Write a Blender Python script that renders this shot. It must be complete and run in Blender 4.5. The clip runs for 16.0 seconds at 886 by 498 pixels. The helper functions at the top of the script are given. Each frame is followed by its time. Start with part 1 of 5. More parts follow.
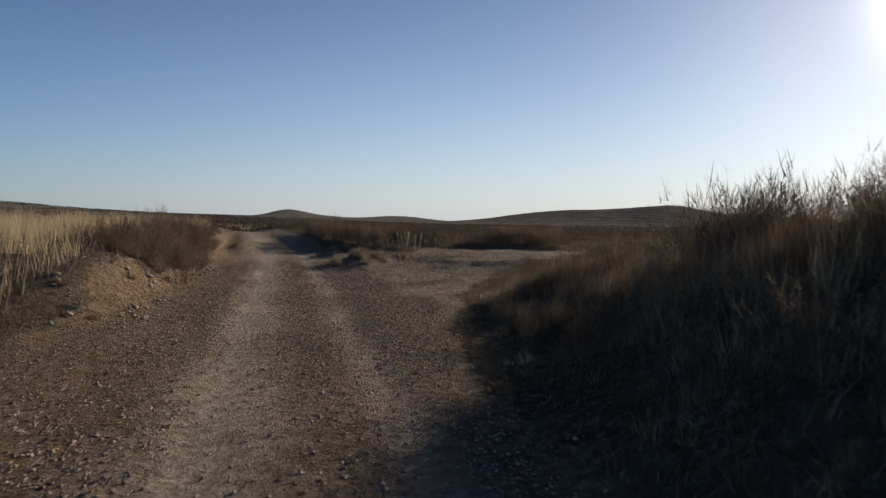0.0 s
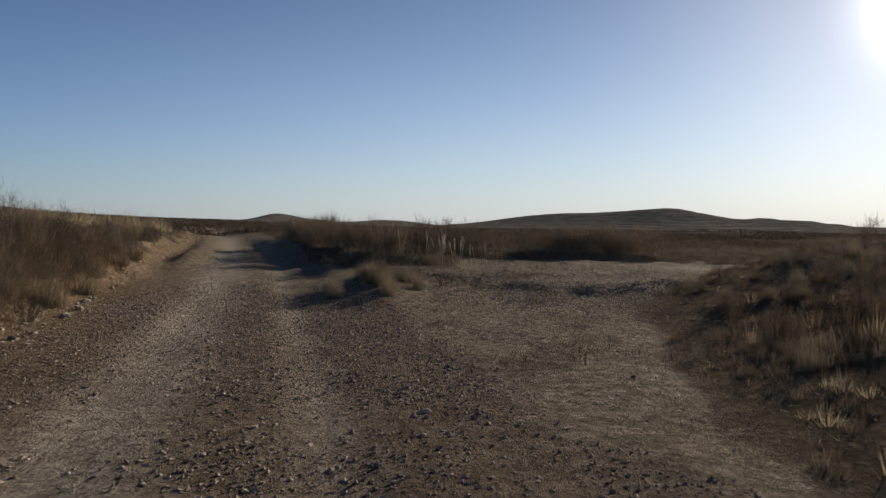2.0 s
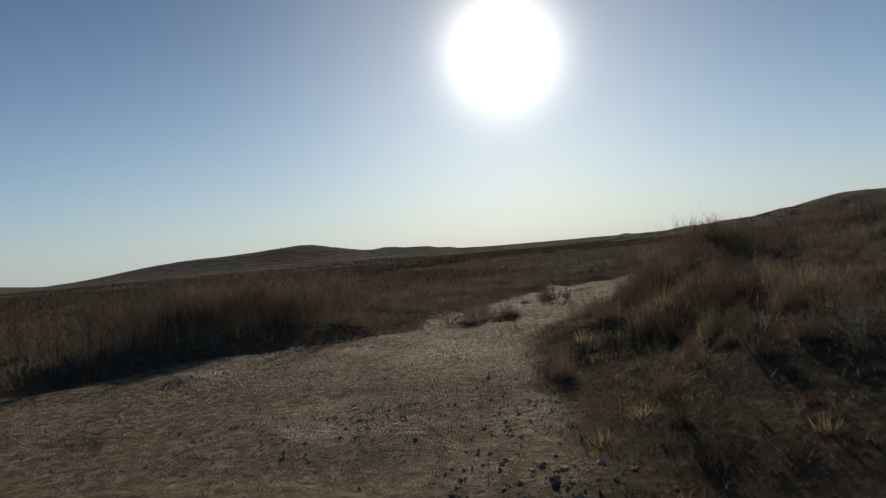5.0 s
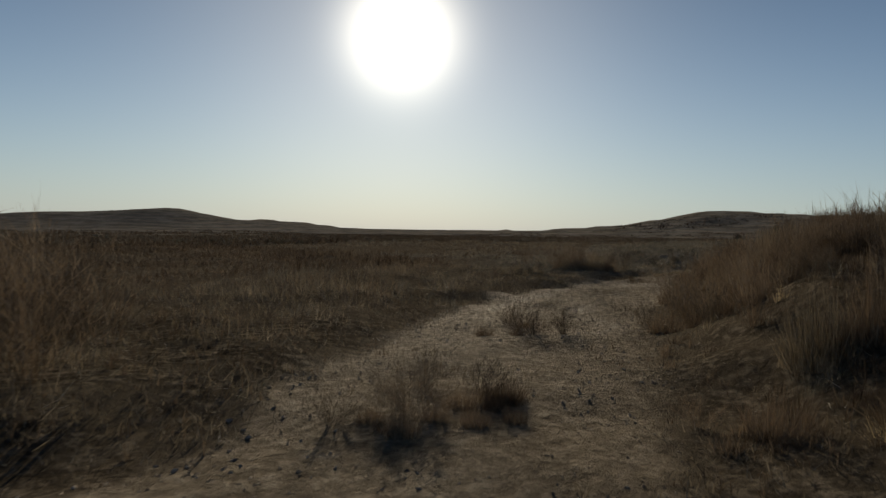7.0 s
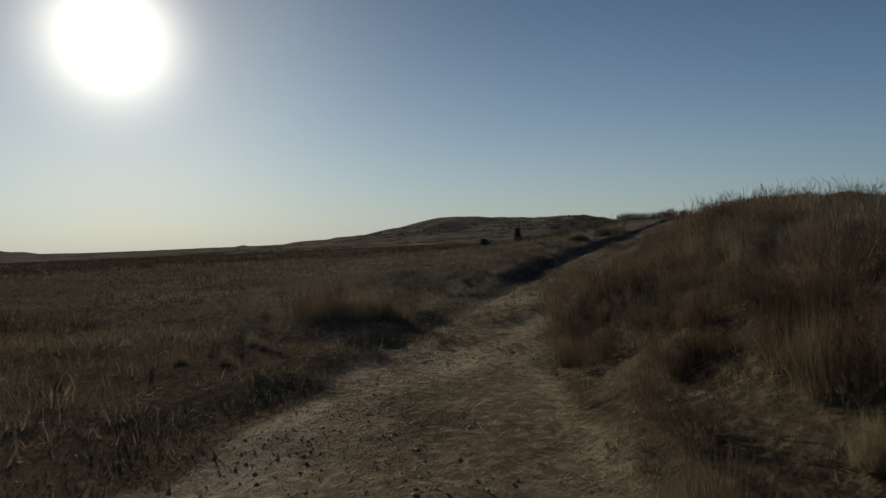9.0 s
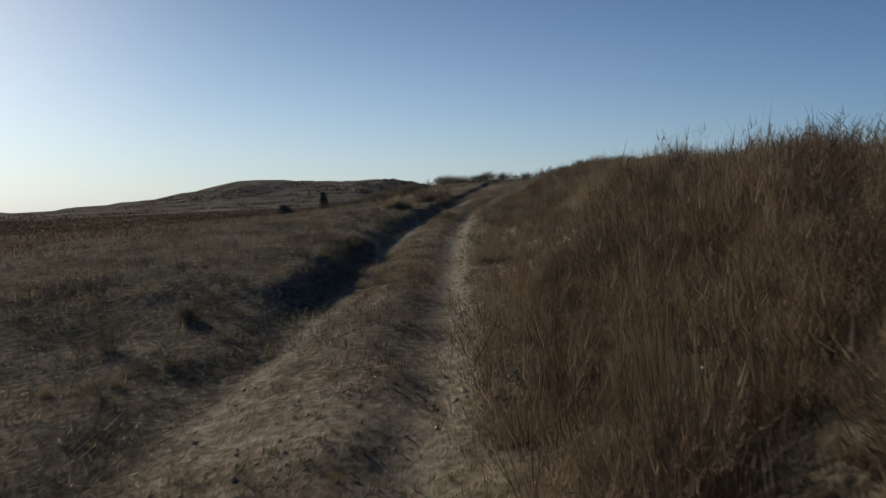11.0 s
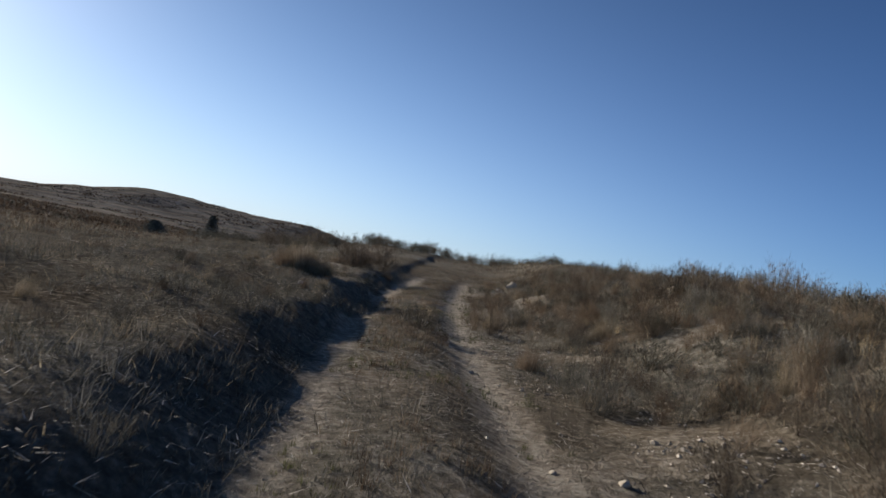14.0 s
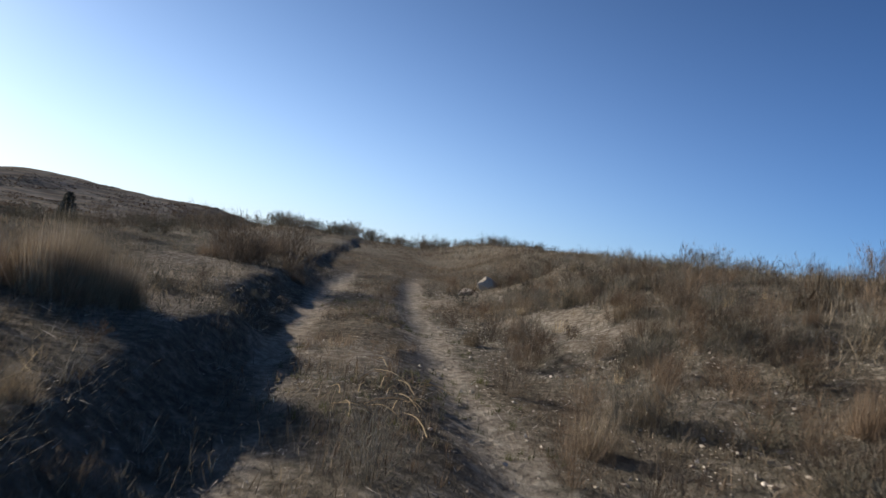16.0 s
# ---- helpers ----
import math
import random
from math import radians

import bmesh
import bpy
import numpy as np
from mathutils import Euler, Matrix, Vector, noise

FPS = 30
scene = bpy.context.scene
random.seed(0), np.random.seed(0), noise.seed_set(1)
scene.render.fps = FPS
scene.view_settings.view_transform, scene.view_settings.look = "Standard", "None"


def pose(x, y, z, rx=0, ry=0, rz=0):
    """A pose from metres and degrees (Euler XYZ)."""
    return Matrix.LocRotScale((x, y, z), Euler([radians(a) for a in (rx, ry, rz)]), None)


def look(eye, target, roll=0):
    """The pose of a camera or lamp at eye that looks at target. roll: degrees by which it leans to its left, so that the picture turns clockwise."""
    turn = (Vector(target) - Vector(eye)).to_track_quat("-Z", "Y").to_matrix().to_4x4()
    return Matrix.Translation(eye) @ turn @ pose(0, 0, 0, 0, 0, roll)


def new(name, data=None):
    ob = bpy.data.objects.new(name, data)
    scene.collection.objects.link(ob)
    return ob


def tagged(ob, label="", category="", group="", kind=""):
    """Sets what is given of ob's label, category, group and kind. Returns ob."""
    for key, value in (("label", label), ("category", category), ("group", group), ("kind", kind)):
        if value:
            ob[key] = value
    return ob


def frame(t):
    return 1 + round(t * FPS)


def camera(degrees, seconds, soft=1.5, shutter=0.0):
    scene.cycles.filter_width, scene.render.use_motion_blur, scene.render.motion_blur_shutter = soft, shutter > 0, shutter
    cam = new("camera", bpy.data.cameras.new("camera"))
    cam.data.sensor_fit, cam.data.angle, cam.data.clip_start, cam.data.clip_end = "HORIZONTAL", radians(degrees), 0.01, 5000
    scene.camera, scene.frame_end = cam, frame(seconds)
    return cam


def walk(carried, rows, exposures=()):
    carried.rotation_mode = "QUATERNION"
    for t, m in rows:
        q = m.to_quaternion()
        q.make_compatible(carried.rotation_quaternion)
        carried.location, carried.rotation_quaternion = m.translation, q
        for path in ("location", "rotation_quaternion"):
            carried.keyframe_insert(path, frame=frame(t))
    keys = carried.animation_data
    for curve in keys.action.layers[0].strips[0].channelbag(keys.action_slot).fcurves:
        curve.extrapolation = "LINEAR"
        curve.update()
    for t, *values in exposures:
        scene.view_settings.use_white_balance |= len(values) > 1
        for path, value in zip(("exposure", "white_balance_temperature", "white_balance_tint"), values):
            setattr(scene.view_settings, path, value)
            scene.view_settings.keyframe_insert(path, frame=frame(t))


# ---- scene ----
cam = camera(68.0, 16.0, soft=1.4, shutter=0.12)

# seconds, place, yaw to the left, pitch up, roll
PATH = [
    (0, -0.10, -0.58, 1.49, -2.07, -2.28, -1.81),
    (0.5, -0.42, 2.08, 1.44, -1.72, -2.11, -1.64),
    (1, -0.88, 4.85, 1.36, -1.53, -2.69, -1.85),
    (1.5, -1.16, 7.01, 1.30, -1.56, -2.02, -1.67),
    (2, -1.45, 9.08, 1.27, -2.90, -1.90, -1.66),
    (2.5, -1.47, 10.49, 1.30, -4.85, -1.58, -1.97),
    (3, -1.28, 12.57, 1.29, -10.17, -0.77, -1.86),
    (3.5, -1.01, 14.34, 1.26, -16.07, -0.88, -2.82),
    (4, -0.23, 16.28, 1.29, -24.63, -0.50, -1.74),
    (4.5, 0.53, 17.80, 1.48, -31.48, 1.12, 1.73),
    (4.7, 0.85, 18.45, 1.53, -32.58, 1.35, 3.39),
    (6.8, 4.89, 25.22, 1.45, -42.73, -0.89, -0.71),
    (7, 5.51, 25.81, 1.46, -44.32, -0.73, -1.22),
    (7.5, 7.37, 27.32, 1.49, -51.07, 0.57, 1.00),
    (8, 9.57, 28.73, 1.56, -57.53, 3.42, 3.34),
    (8.5, 11.26, 29.94, 1.68, -61.67, 2.26, 3.85),
    (9, 12.98, 31.12, 1.79, -66.55, 0.11, 2.24),
    (9.2, 13.61, 31.57, 1.79, -68.78, -1.27, 2.36),
    (11.3, 23.58, 33.83, 2.09, -85.10, -2.85, 2.76),
    (11.5, 24.58, 34.02, 2.10, -86.59, -2.42, 2.39),
    (12, 27.16, 34.53, 2.07, -90.75, -2.29, -3.86),
    (12.5, 29.60, 34.94, 2.06, -92.23, 1.09, -7.20),
    (13, 32.60, 35.46, 2.13, -90.70, 2.74, -7.24),
    (13.5, 34.94, 35.94, 2.24, -89.53, 3.46, -7.48),
    (14, 37.33, 36.43, 2.33, -90.34, 2.98, -10.97),
    (14.5, 39.49, 36.70, 2.44, -92.31, 4.16, -10.83),
    (15, 41.82, 36.88, 2.55, -93.84, 3.76, -10.26),
    (15.5, 43.78, 37.03, 2.61, -95.92, 2.21, -10.88),
    (16, 46.07, 37.03, 2.67, -97.94, 2.60, -9.59),
]


def eye_pose(x, y, z, yaw, pitch, roll):
    turn = Euler((0, 0, radians(yaw))).to_matrix() @ Euler((radians(90 + pitch), 0, 0)).to_matrix() @ Euler((0, 0, radians(-roll))).to_matrix()
    return Matrix.Translation((x, y, z)) @ turn.to_4x4()


EXPOSURES = [(0.0, 0.10, 7350, 16), (2.5, -0.04, 7250, 15), (3.5, -0.28, 7250, 13), (4.5, -0.26, 7200, 9), (7.0, -0.42, 7850, 8), (8.2, -0.58, 7750, 6), (9.2, -0.57, 7750, 7),
             (11.3, 0.12, 7000, 11), (12.5, 0.50, 6500, 13), (14.0, 0.36, 6500, 13), (15.0, 0.40, 6550, 14), (16.0, 0.66, 6550, 14)]
walk(cam, [(t, eye_pose(*row)) for t, *row in PATH], EXPOSURES)

# ---- light: a low sun in a clear sky ----
SUN_AZ, SUN_EL = radians(40.3), radians(17.2)
SUN_DIR = Vector((math.sin(SUN_AZ) * math.cos(SUN_EL), math.cos(SUN_AZ) * math.cos(SUN_EL), math.sin(SUN_EL)))
world = bpy.data.worlds.new("sky")
scene.world = world
world.use_nodes = True
wn, wl = world.node_tree.nodes, world.node_tree.links
sky = wn.new("ShaderNodeTexSky")
sky.sky_type = "NISHITA"
sky.sun_disc = False
sky.sun_elevation, sky.sun_rotation = SUN_EL, SUN_AZ
sky.altitude, sky.air_density, sky.dust_density, sky.ozone_density = 300, 1.0, 0.15, 3.0
# the haze round the sun
where = wn.new("ShaderNodeTexCoord")
towards = wn.new("ShaderNodeVectorMath")
towards.operation = "DOT_PRODUCT"
wl.new(where.outputs["Generated"], towards.inputs[0])
towards.inputs[1].default_value = SUN_DIR


def sky_maths(how, a, b):
    n = wn.new("ShaderNodeMath")
    n.operation = how
    for sock, value in zip(n.inputs, (a, b)):
        if isinstance(value, (int, float)):
            sock.default_value = value
        else:
            wl.new(value, sock)
    return n.outputs[0]


facing = sky_maths("MAXIMUM", towards.outputs["Value"], 0.0)
halo = sky_maths("ADD", sky_maths("MULTIPLY", sky_maths("POWER", facing, 420.0), 20.0), sky_maths("MULTIPLY", sky_maths("POWER", facing, 26.0), 2.2))
haze = wn.new("ShaderNodeMix")
haze.data_type, haze.blend_type = "RGBA", "ADD"
haze.inputs[0].default_value = 1.0
# a bluish veil of haze over the horizon, brighter towards the sun
split = wn.new("ShaderNodeSeparateXYZ")
wl.new(where.outputs["Generated"], split.inputs[0])
low = sky_maths("POWER", sky_maths("SUBTRACT", 1.0, sky_maths("MAXIMUM", split.outputs["Z"], 0.0)), 7.5)
veil = wn.new("ShaderNodeMix")
veil.data_type = "RGBA"
wl.new(sky_maths("MULTIPLY", low, sky_maths("ADD", sky_maths("MULTIPLY", facing, 0.68), 0.32)), veil.inputs[0])
cool = wn.new("ShaderNodeMix")
cool.data_type, cool.blend_type = "RGBA", "MULTIPLY"
cool.inputs[0].default_value = 1.0
blue = wn.new("ShaderNodeMix")
blue.data_type = "RGBA"
wl.new(facing, blue.inputs[0])
blue.inputs[6].default_value, blue.inputs[7].default_value = (0.66, 1.0, 1.46, 1), (0.98, 0.99, 1.04, 1)
wl.new(blue.outputs[2], cool.inputs[7])
wl.new(sky.outputs[0], cool.inputs[6])
# deeper overhead and away from the sun
deep = wn.new("ShaderNodeMix")
deep.data_type, deep.blend_type = "RGBA", "MULTIPLY"
deep.inputs[0].default_value = 1.0
wl.new(cool.outputs[2], deep.inputs[6])
wl.new(sky_maths("MULTIPLY", sky_maths("ADD", sky_maths("MULTIPLY", facing, 0.35), 0.70),
                 sky_maths("MAXIMUM", sky_maths("SUBTRACT", 1.06, sky_maths("MULTIPLY", split.outputs["Z"], 0.95)), 0.4)), deep.inputs[7])
wl.new(deep.outputs[2], veil.inputs[6])
veil_tone = wn.new("ShaderNodeMix")
veil_tone.data_type = "RGBA"
wl.new(facing, veil_tone.inputs[0])
veil_tone.inputs[6].default_value, veil_tone.inputs[7].default_value = (1.6, 2.55, 4.3, 1), (5.3, 6.2, 7.2, 1)
wl.new(veil_tone.outputs[2], veil.inputs[7])
wl.new(veil.outputs[2], haze.inputs[6])
tint = wn.new("ShaderNodeMix")
tint.data_type, tint.blend_type = "RGBA", "MULTIPLY"
tint.inputs[0].default_value = 1.0
tint.inputs[7].default_value = (1.0, 0.99, 0.96, 1)
wl.new(halo, tint.inputs[6])
wl.new(tint.outputs[2], haze.inputs[7])
wl.new(haze.outputs[2], wn["Background"].inputs[0])
wn["Background"].inputs[1].default_value = 0.10
sun_data = bpy.data.lights.new("sun", "SUN")
sun_data.energy, sun_data.angle, sun_data.color = 5.0, radians(0.53), (1.0, 0.91, 0.79)
sun = new("sun", sun_data)
sun.matrix_world = look((0, 0, 60), Vector((0, 0, 60)) - SUN_DIR)


# ---- number helpers ----
RNG = np.random.default_rng(7)


def smooth(a):
    a = np.clip(a, 0.0, 1.0)
    return a * a * (3 - 2 * a)


def lattice(ix, iy, seed):
    h = (ix * 374761393 + iy * 668265263 + seed * 974634777) & 0xFFFFFFFF
    h = ((h ^ (h >> 13)) * 1274126177) & 0xFFFFFFFF
    return ((h ^ (h >> 16)) & 0xFFFF) / 65535.0 * 2 - 1


def wobble(x, y, size, seed=0):
    """Smooth value noise from -1 to 1, with cells of that many metres."""
    u, v = np.asarray(x, float) / size, np.asarray(y, float) / size
    ix, iy = np.floor(u).astype(np.int64), np.floor(v).astype(np.int64)
    fu, fv = smooth(u - ix), smooth(v - iy)
    a = lattice(ix, iy, seed) * (1 - fu) + lattice(ix + 1, iy, seed) * fu
    b = lattice(ix, iy + 1, seed) * (1 - fu) + lattice(ix + 1, iy + 1, seed) * fu
    return a * (1 - fv) + b * fv


def along(line, x, y):
    """For points: the length along a plan polyline at the nearest place, and the signed distance (left of its way is positive)."""
    x, y = np.asarray(x, float), np.asarray(y, float)
    best, s_at, side = np.full(x.shape, 1e18), np.zeros(x.shape), np.ones(x.shape)
    start = 0.0
    for (ax, ay), (bx, by) in zip(line[:-1], line[1:]):
        dx, dy = bx - ax, by - ay
        size = math.hypot(dx, dy)
        u = np.clip(((x - ax) * dx + (y - ay) * dy) / size**2, 0, 1)
        px, py = x - ax - u * dx, y - ay - u * dy
        d = px * px + py * py
        near = d < best
        best = np.where(near, d, best)
        s_at = np.where(near, start + u * size, s_at)
        side = np.where(near, np.sign(dx * py - dy * px + 1e-12), side)
        start += size
    return s_at, side * np.sqrt(best)


def lengths(line):
    return np.r_[0, np.cumsum([math.hypot(b[0] - a[0], b[1] - a[1]) for a, b in zip(line[:-1], line[1:])])]


# ---- the lie of the land ----
# foot of the bank on the right hand of the way, with the level of the track beside it, the bank's rise and its run
RIGHT = [(0.9, -9, -0.05, 1.4, 3.0), (0.6, 4.5, -0.05, 1.35, 3.0), (0.57, 6.8, -0.05, 1.0, 3.0), (0.55, 9.6, -0.05, 0.65, 2.8), (0.9, 13.2, -0.05, 0.5, 2.2), (1.6, 16.3, -0.05, 0.4, 2.5),
         (2.3, 19, 0.0, 0.4, 2.5), (4.1, 22, 0.27, 0.45, 2.5), (6.6, 25.8, 0.36, 0.6, 2.2), (11.8, 29.1, 0.4, 0.8, 2.2), (18.2, 32.3, 0.4, 1.0, 2.4),
         (22.2, 33.6, 0.48, 1.2, 2.6), (28.2, 33.8, 0.70, 1.5, 3.2), (34.6, 34.4, 1.0, 1.6, 4.2), (39.6, 34.8, 1.16, 1.6, 4.8), (46.2, 35.2, 1.42, 1.8, 5.0),
         (53, 35.3, 1.75, 1.75, 5.0), (59.5, 35.1, 2.05, 1.6, 5.0), (70, 34, 2.85, 1.45, 5.0), (112, 31, 6.5, 0.9, 6.0)]
# foot of the bank on the left hand, with its rise
LEFT = [(-11, 46, 0.25), (-5.6, 30.5, 0.3), (-2.8, 25.4, 0.25), (-0.6, 25.6, 0.2), (0.3, 28.0, 0.2), (3.5, 29, 0.2), (6.5, 29.0, 0.15), (9.7, 31.1, 0.14), (13.5, 33.5, 0.14), (16.8, 34.75, 0.14),
        (22, 35.55, 0.16), (25, 35.75, 0.12), (27.5, 36.2, 0.06), (30, 36.4, 0.09), (31.6, 36.5, 0.27), (33.7, 36.55, 0.30), (38, 37.15, 0.31), (45, 37.7, 0.30), (50.6, 37.8, 0.28), (55, 38.0, 0.28), (62, 37.9, 0.25), (73, 37.2, 0.15), (112, 35, 0.2)]
ROAD = [(1.3, -10), (-0.9, 4.3), (-1.6, 7.6), (-3.0, 14.6), (-5.6, 26.5), (-8.0, 36), (-11.5, 48), (-18, 66), (-30, 90)]
RIGHT_XY, LEFT_XY = [r[:2] for r in RIGHT], [r[:2] for r in LEFT]
RIGHT_S, LEFT_S = lengths(RIGHT_XY), lengths(LEFT_XY)
# far hills: place, height, half widths
HILLS = [(-192, 949, 9.6, 21, 60), (-150, 949, 4.2, 30, 60), (-30, 960, 6.5, 40, 60), (-215, 266, 5.6, 52, 60), (-390, 830, 3.0, 30, 60), (178, 436, 7.2, 18, 40),
         (155, 442, 6.2, 22, 40), (118, 452, 6.2, 30, 40), (80, 460, 5.6, 34, 40), (225, 415, 8.2, 30, 45), (268, 385, 1.0, 25, 45), (300, 360, 4.2, 45, 50),
         (353, 173, 11.7, 22, 45), (350, 140, 6.2, 20, 40), (344, 112, 7.3, 20, 40), (338, 86, 7.7, 18, 30), (340, 205, 5.7, 28, 50),
         (330, 245, 3.6, 35, 50), (330, 300, 3.6, 40, 50)]


def hills(x, y):
    z = np.zeros(np.shape(x))
    for cx, cy, h, sx, sy in HILLS:
        ax, ay = (x - cx), (y - cy)
        turn = math.atan2(cx - 15, cy - 25)
        u, v = ax * math.cos(turn) - ay * math.sin(turn), ax * math.sin(turn) + ay * math.cos(turn)
        z = z + h * np.exp(-0.5 * ((u / sx) ** 2 + (v / sy) ** 2))
    return z


def zones(x, y):
    """Level of the ground, and how far it is bare (1) or grown over (0), how stony, and how near a wheel track."""
    x, y = np.asarray(x, float), np.asarray(y, float)
    s, dr = along(RIGHT_XY, x, y)
    right = -dr
    floor_z, rise, run = (np.interp(s, RIGHT_S, [r[n] for r in RIGHT]) for n in (2, 3, 4))
    # away from the line the levels even out
    deep_in = np.flatnonzero(right.ravel() > 3.5)
    if len(deep_in):
        fx, fy, fr = x.ravel()[deep_in], y.ravel()[deep_in], right.ravel()[deep_in]
        blend, total = smooth((fr - 3.5) / 6.5), 0.0
        even = [0.0, 0.0, 0.0]
        for r in RIGHT:
            w = 1.0 / ((fx - r[0]) ** 2 + (fy - r[1]) ** 2 + 4.0) ** 2
            total = total + w
            even = [e + w * v for e, v in zip(even, r[2:])]
        for values, e in zip((floor_z, rise, run), even):
            flat = values.ravel()
            flat[deep_in] = flat[deep_in] * (1 - blend) + blend * e / total
            values[...] = flat.reshape(values.shape)
    sl, left = along(LEFT_XY, x, y)
    rise_l = np.interp(sl, LEFT_S, [r[2] for r in LEFT])
    sm, m = along(ROAD, x, y)
    edge = 0.22 * wobble(x, y, 1.7, 3) + 0.12 * wobble(x, y, 0.6, 4)
    # the open country
    far = np.hypot(x - 15, y - 25)
    plain = 0.5 + 0.016 * np.clip(x - 5, 0, 150) + 0.0025 * np.clip(far - 150, 0, 2500) + hills(x, y)
    plain = plain + 0.25 * wobble(x, y, 23, 5) * smooth(far / 60) + 1.0 * wobble(x, y, 90, 6) * smooth((far - 60) / 200)
    step = np.floor(plain / 1.6 + 0.4 * wobble(x, y, 60, 8)) * 1.6
    plain = plain + 0.7 * smooth((plain - 3) / 4) * (step - plain) * smooth((x - 120) / 100)
    # track floor with two wheel ruts
    way = np.minimum(-right, -left)
    z = floor_z.copy()
    mid = right + left
    rut = np.exp(-((np.abs(-right - 0.56) / 0.26) ** 2)) + np.exp(-((np.abs(-right - 2.35) / 0.32) ** 2))
    on_spur = smooth((x - 20) / 5) * smooth((70 - x) / 8) * (way > -0.6)
    z = z - 0.07 * rut * on_spur
    z = z + 0.05 * on_spur * np.exp(-(((-right - 1.33) / 0.4) ** 2))
    # the main road and what lies along it
    on_road = smooth((1.9 - np.abs(m + 0.1)) / 0.7) * (1 - smooth((x - 1.5) / 1.5))
    z = np.where(on_road > 0, z * (1 - on_road) + on_road * (-0.05 + 0.02 * np.clip(y - 20, 0, 60) * 0.5), z)
    ruts = np.exp(-((np.abs(np.abs(m) - 0.72) / 0.24) ** 2))
    z = z - 0.045 * ruts * on_road
    bank = smooth((m + edge - 2.35) / 1.0) * smooth((y - 6.5) / 4.5) * (x < 0)
    z = np.where(m > 0, z * (1 - smooth((m - 1.8) / 0.6)) + smooth((m - 1.8) / 0.6) * np.where(x < 2, -0.02, z), z)
    z = z + 0.58 * bank * (x < 0) * (1 + 0.25 * wobble(x, y, 1.3, 21))
    z = z + np.where(x < 0, 0.15 * smooth((m - 2.6) / 5.0), 0)
    # berm of pushed-up rubble where the spur leaves the road
    _, b = along([(-1.5, 24.6), (-0.6, 23.1), (0.5, 22.3), (1.4, 21.4), (2.6, 21.2), (3.8, 21.9)], x, y)
    z = z + (0.065 + 0.035 * wobble(x, y, 0.4, 9)) * np.exp(-((b / 0.45) ** 2))
    # tussock mound between road and spur
    z = z + 0.26 * np.exp(-(((x + 2.0) / 0.8) ** 2 + ((y - 21.7) / 1.5) ** 2))
    # left hand bank of the spur
    lb = smooth((left + edge + 0.05) / (0.9 - 0.35 * smooth((x - 44) / 4)))
    z = z + np.where((left > -0.5) & (m < -0.5), rise_l * lb, 0)
    # right hand bank and the slope above it
    rb = smooth((right + edge * 1.3) / run)
    z = z + np.where(right > -0.6, rise * rb + 0.02 * np.clip(right - run, 0, 30), 0)
    # out into the plain
    out = np.where(right > 0, smooth((right - 25) / 60), np.where((m > 0) & (x < 1), smooth((m - 6) / 22), smooth((left - 2) / 16)))
    out = np.maximum(out, smooth((far - 60) / 90))
    inside = (right < 0) & (left < 0) & (far < 90)
    out = np.where(inside, smooth((far - 60) / 90), out)
    z = z * (1 - out) + plain * out
    z = z + (0.10 * wobble(x, y, 3.1, 11) + 0.05 * wobble(x, y, 1.1, 12)) * np.clip(np.maximum(right, left) / 2, 0, 1) + 0.03 * wobble(x, y, 0.62, 13)
    # a rounded knoll at the end of the ridge
    z = z + 0.95 * np.exp(-(((x - 92) / 3.5) ** 2 + ((y - 19.8) / 2.4) ** 2))
    # bare ground
    bare = np.maximum(on_road, smooth((np.minimum(-right, -left) + edge + 0.15) / 0.5) * (m < 2.0))
    bare = np.maximum(bare, smooth((3.7 - m + edge * 2) / 0.9) * (m > 0) * (x < 1) * smooth((60 - y) / 10))
    # the climbing track is worn bare only in its wheel ruts
    worn = np.clip(1.7 * np.exp(-((np.abs(-right - 0.56) / 0.30) ** 2)) + 1.2 * np.exp(-((np.abs(-right - 2.3) / 0.30) ** 2)) + 0.22 * wobble(x, y, 0.7, 14) - 0.1, 0, 1)
    bare = np.where((m < -2) | (x > 4), bare * (1 - smooth((x - 24) / 6) * (1 - np.maximum(worn, 0.28 + 0.3 * wobble(x, y, 0.8, 70) + 0.2 * wobble(x, y, 0.35, 71)))), bare)
    streak = wobble(s * 0.4, right * 1.3, 0.8, 15) + 0.6 * wobble(x, y, 0.5, 16)
    bare = np.where((x > 5) & (x < 27), bare * np.clip(0.92 + 0.4 * streak, 0.35, 1), bare)
    slip = (x > 31.5) & (right > -0.2) & (right < 2.6)
    bare = np.where(slip, np.maximum(bare, 0.85 * smooth(0.12 + 0.35 * smooth((x - 30) / 2) * smooth((41 - x) / 3) + 0.9 * wobble(x, y, 1.1, 17) + 0.7 * wobble(x, y, 0.4, 18)) * smooth((2.6 - right) / 1.6)), bare)
    shelf = (left > 0.45) & (left < 2.4) & (x > 51.5) & (x < 61)
    bare = np.where(shelf, np.maximum(bare, smooth(0.8 + wobble(x, y, 1.2, 19) + 0.6 * wobble(x, y, 0.4, 20))), bare)
    scar = np.exp(-(((x - 55.5) / 3.4) ** 2 + ((right - 1.7) / 0.8) ** 2)) + np.exp(-(((x - 45.5) / 2.4) ** 2 + ((right - 2.2) / 0.7) ** 2))
    bare = np.maximum(bare, 0.7 * smooth(1.1 * scar + 0.7 * wobble(x, y, 0.7, 26) + 0.5 * wobble(x, y, 0.3, 27) - 0.3) * (right > 0))
    bare = bare * smooth((95 - far) / 30) * smooth((69 - x) / 7)
    bare = np.clip(bare, 0, 1)
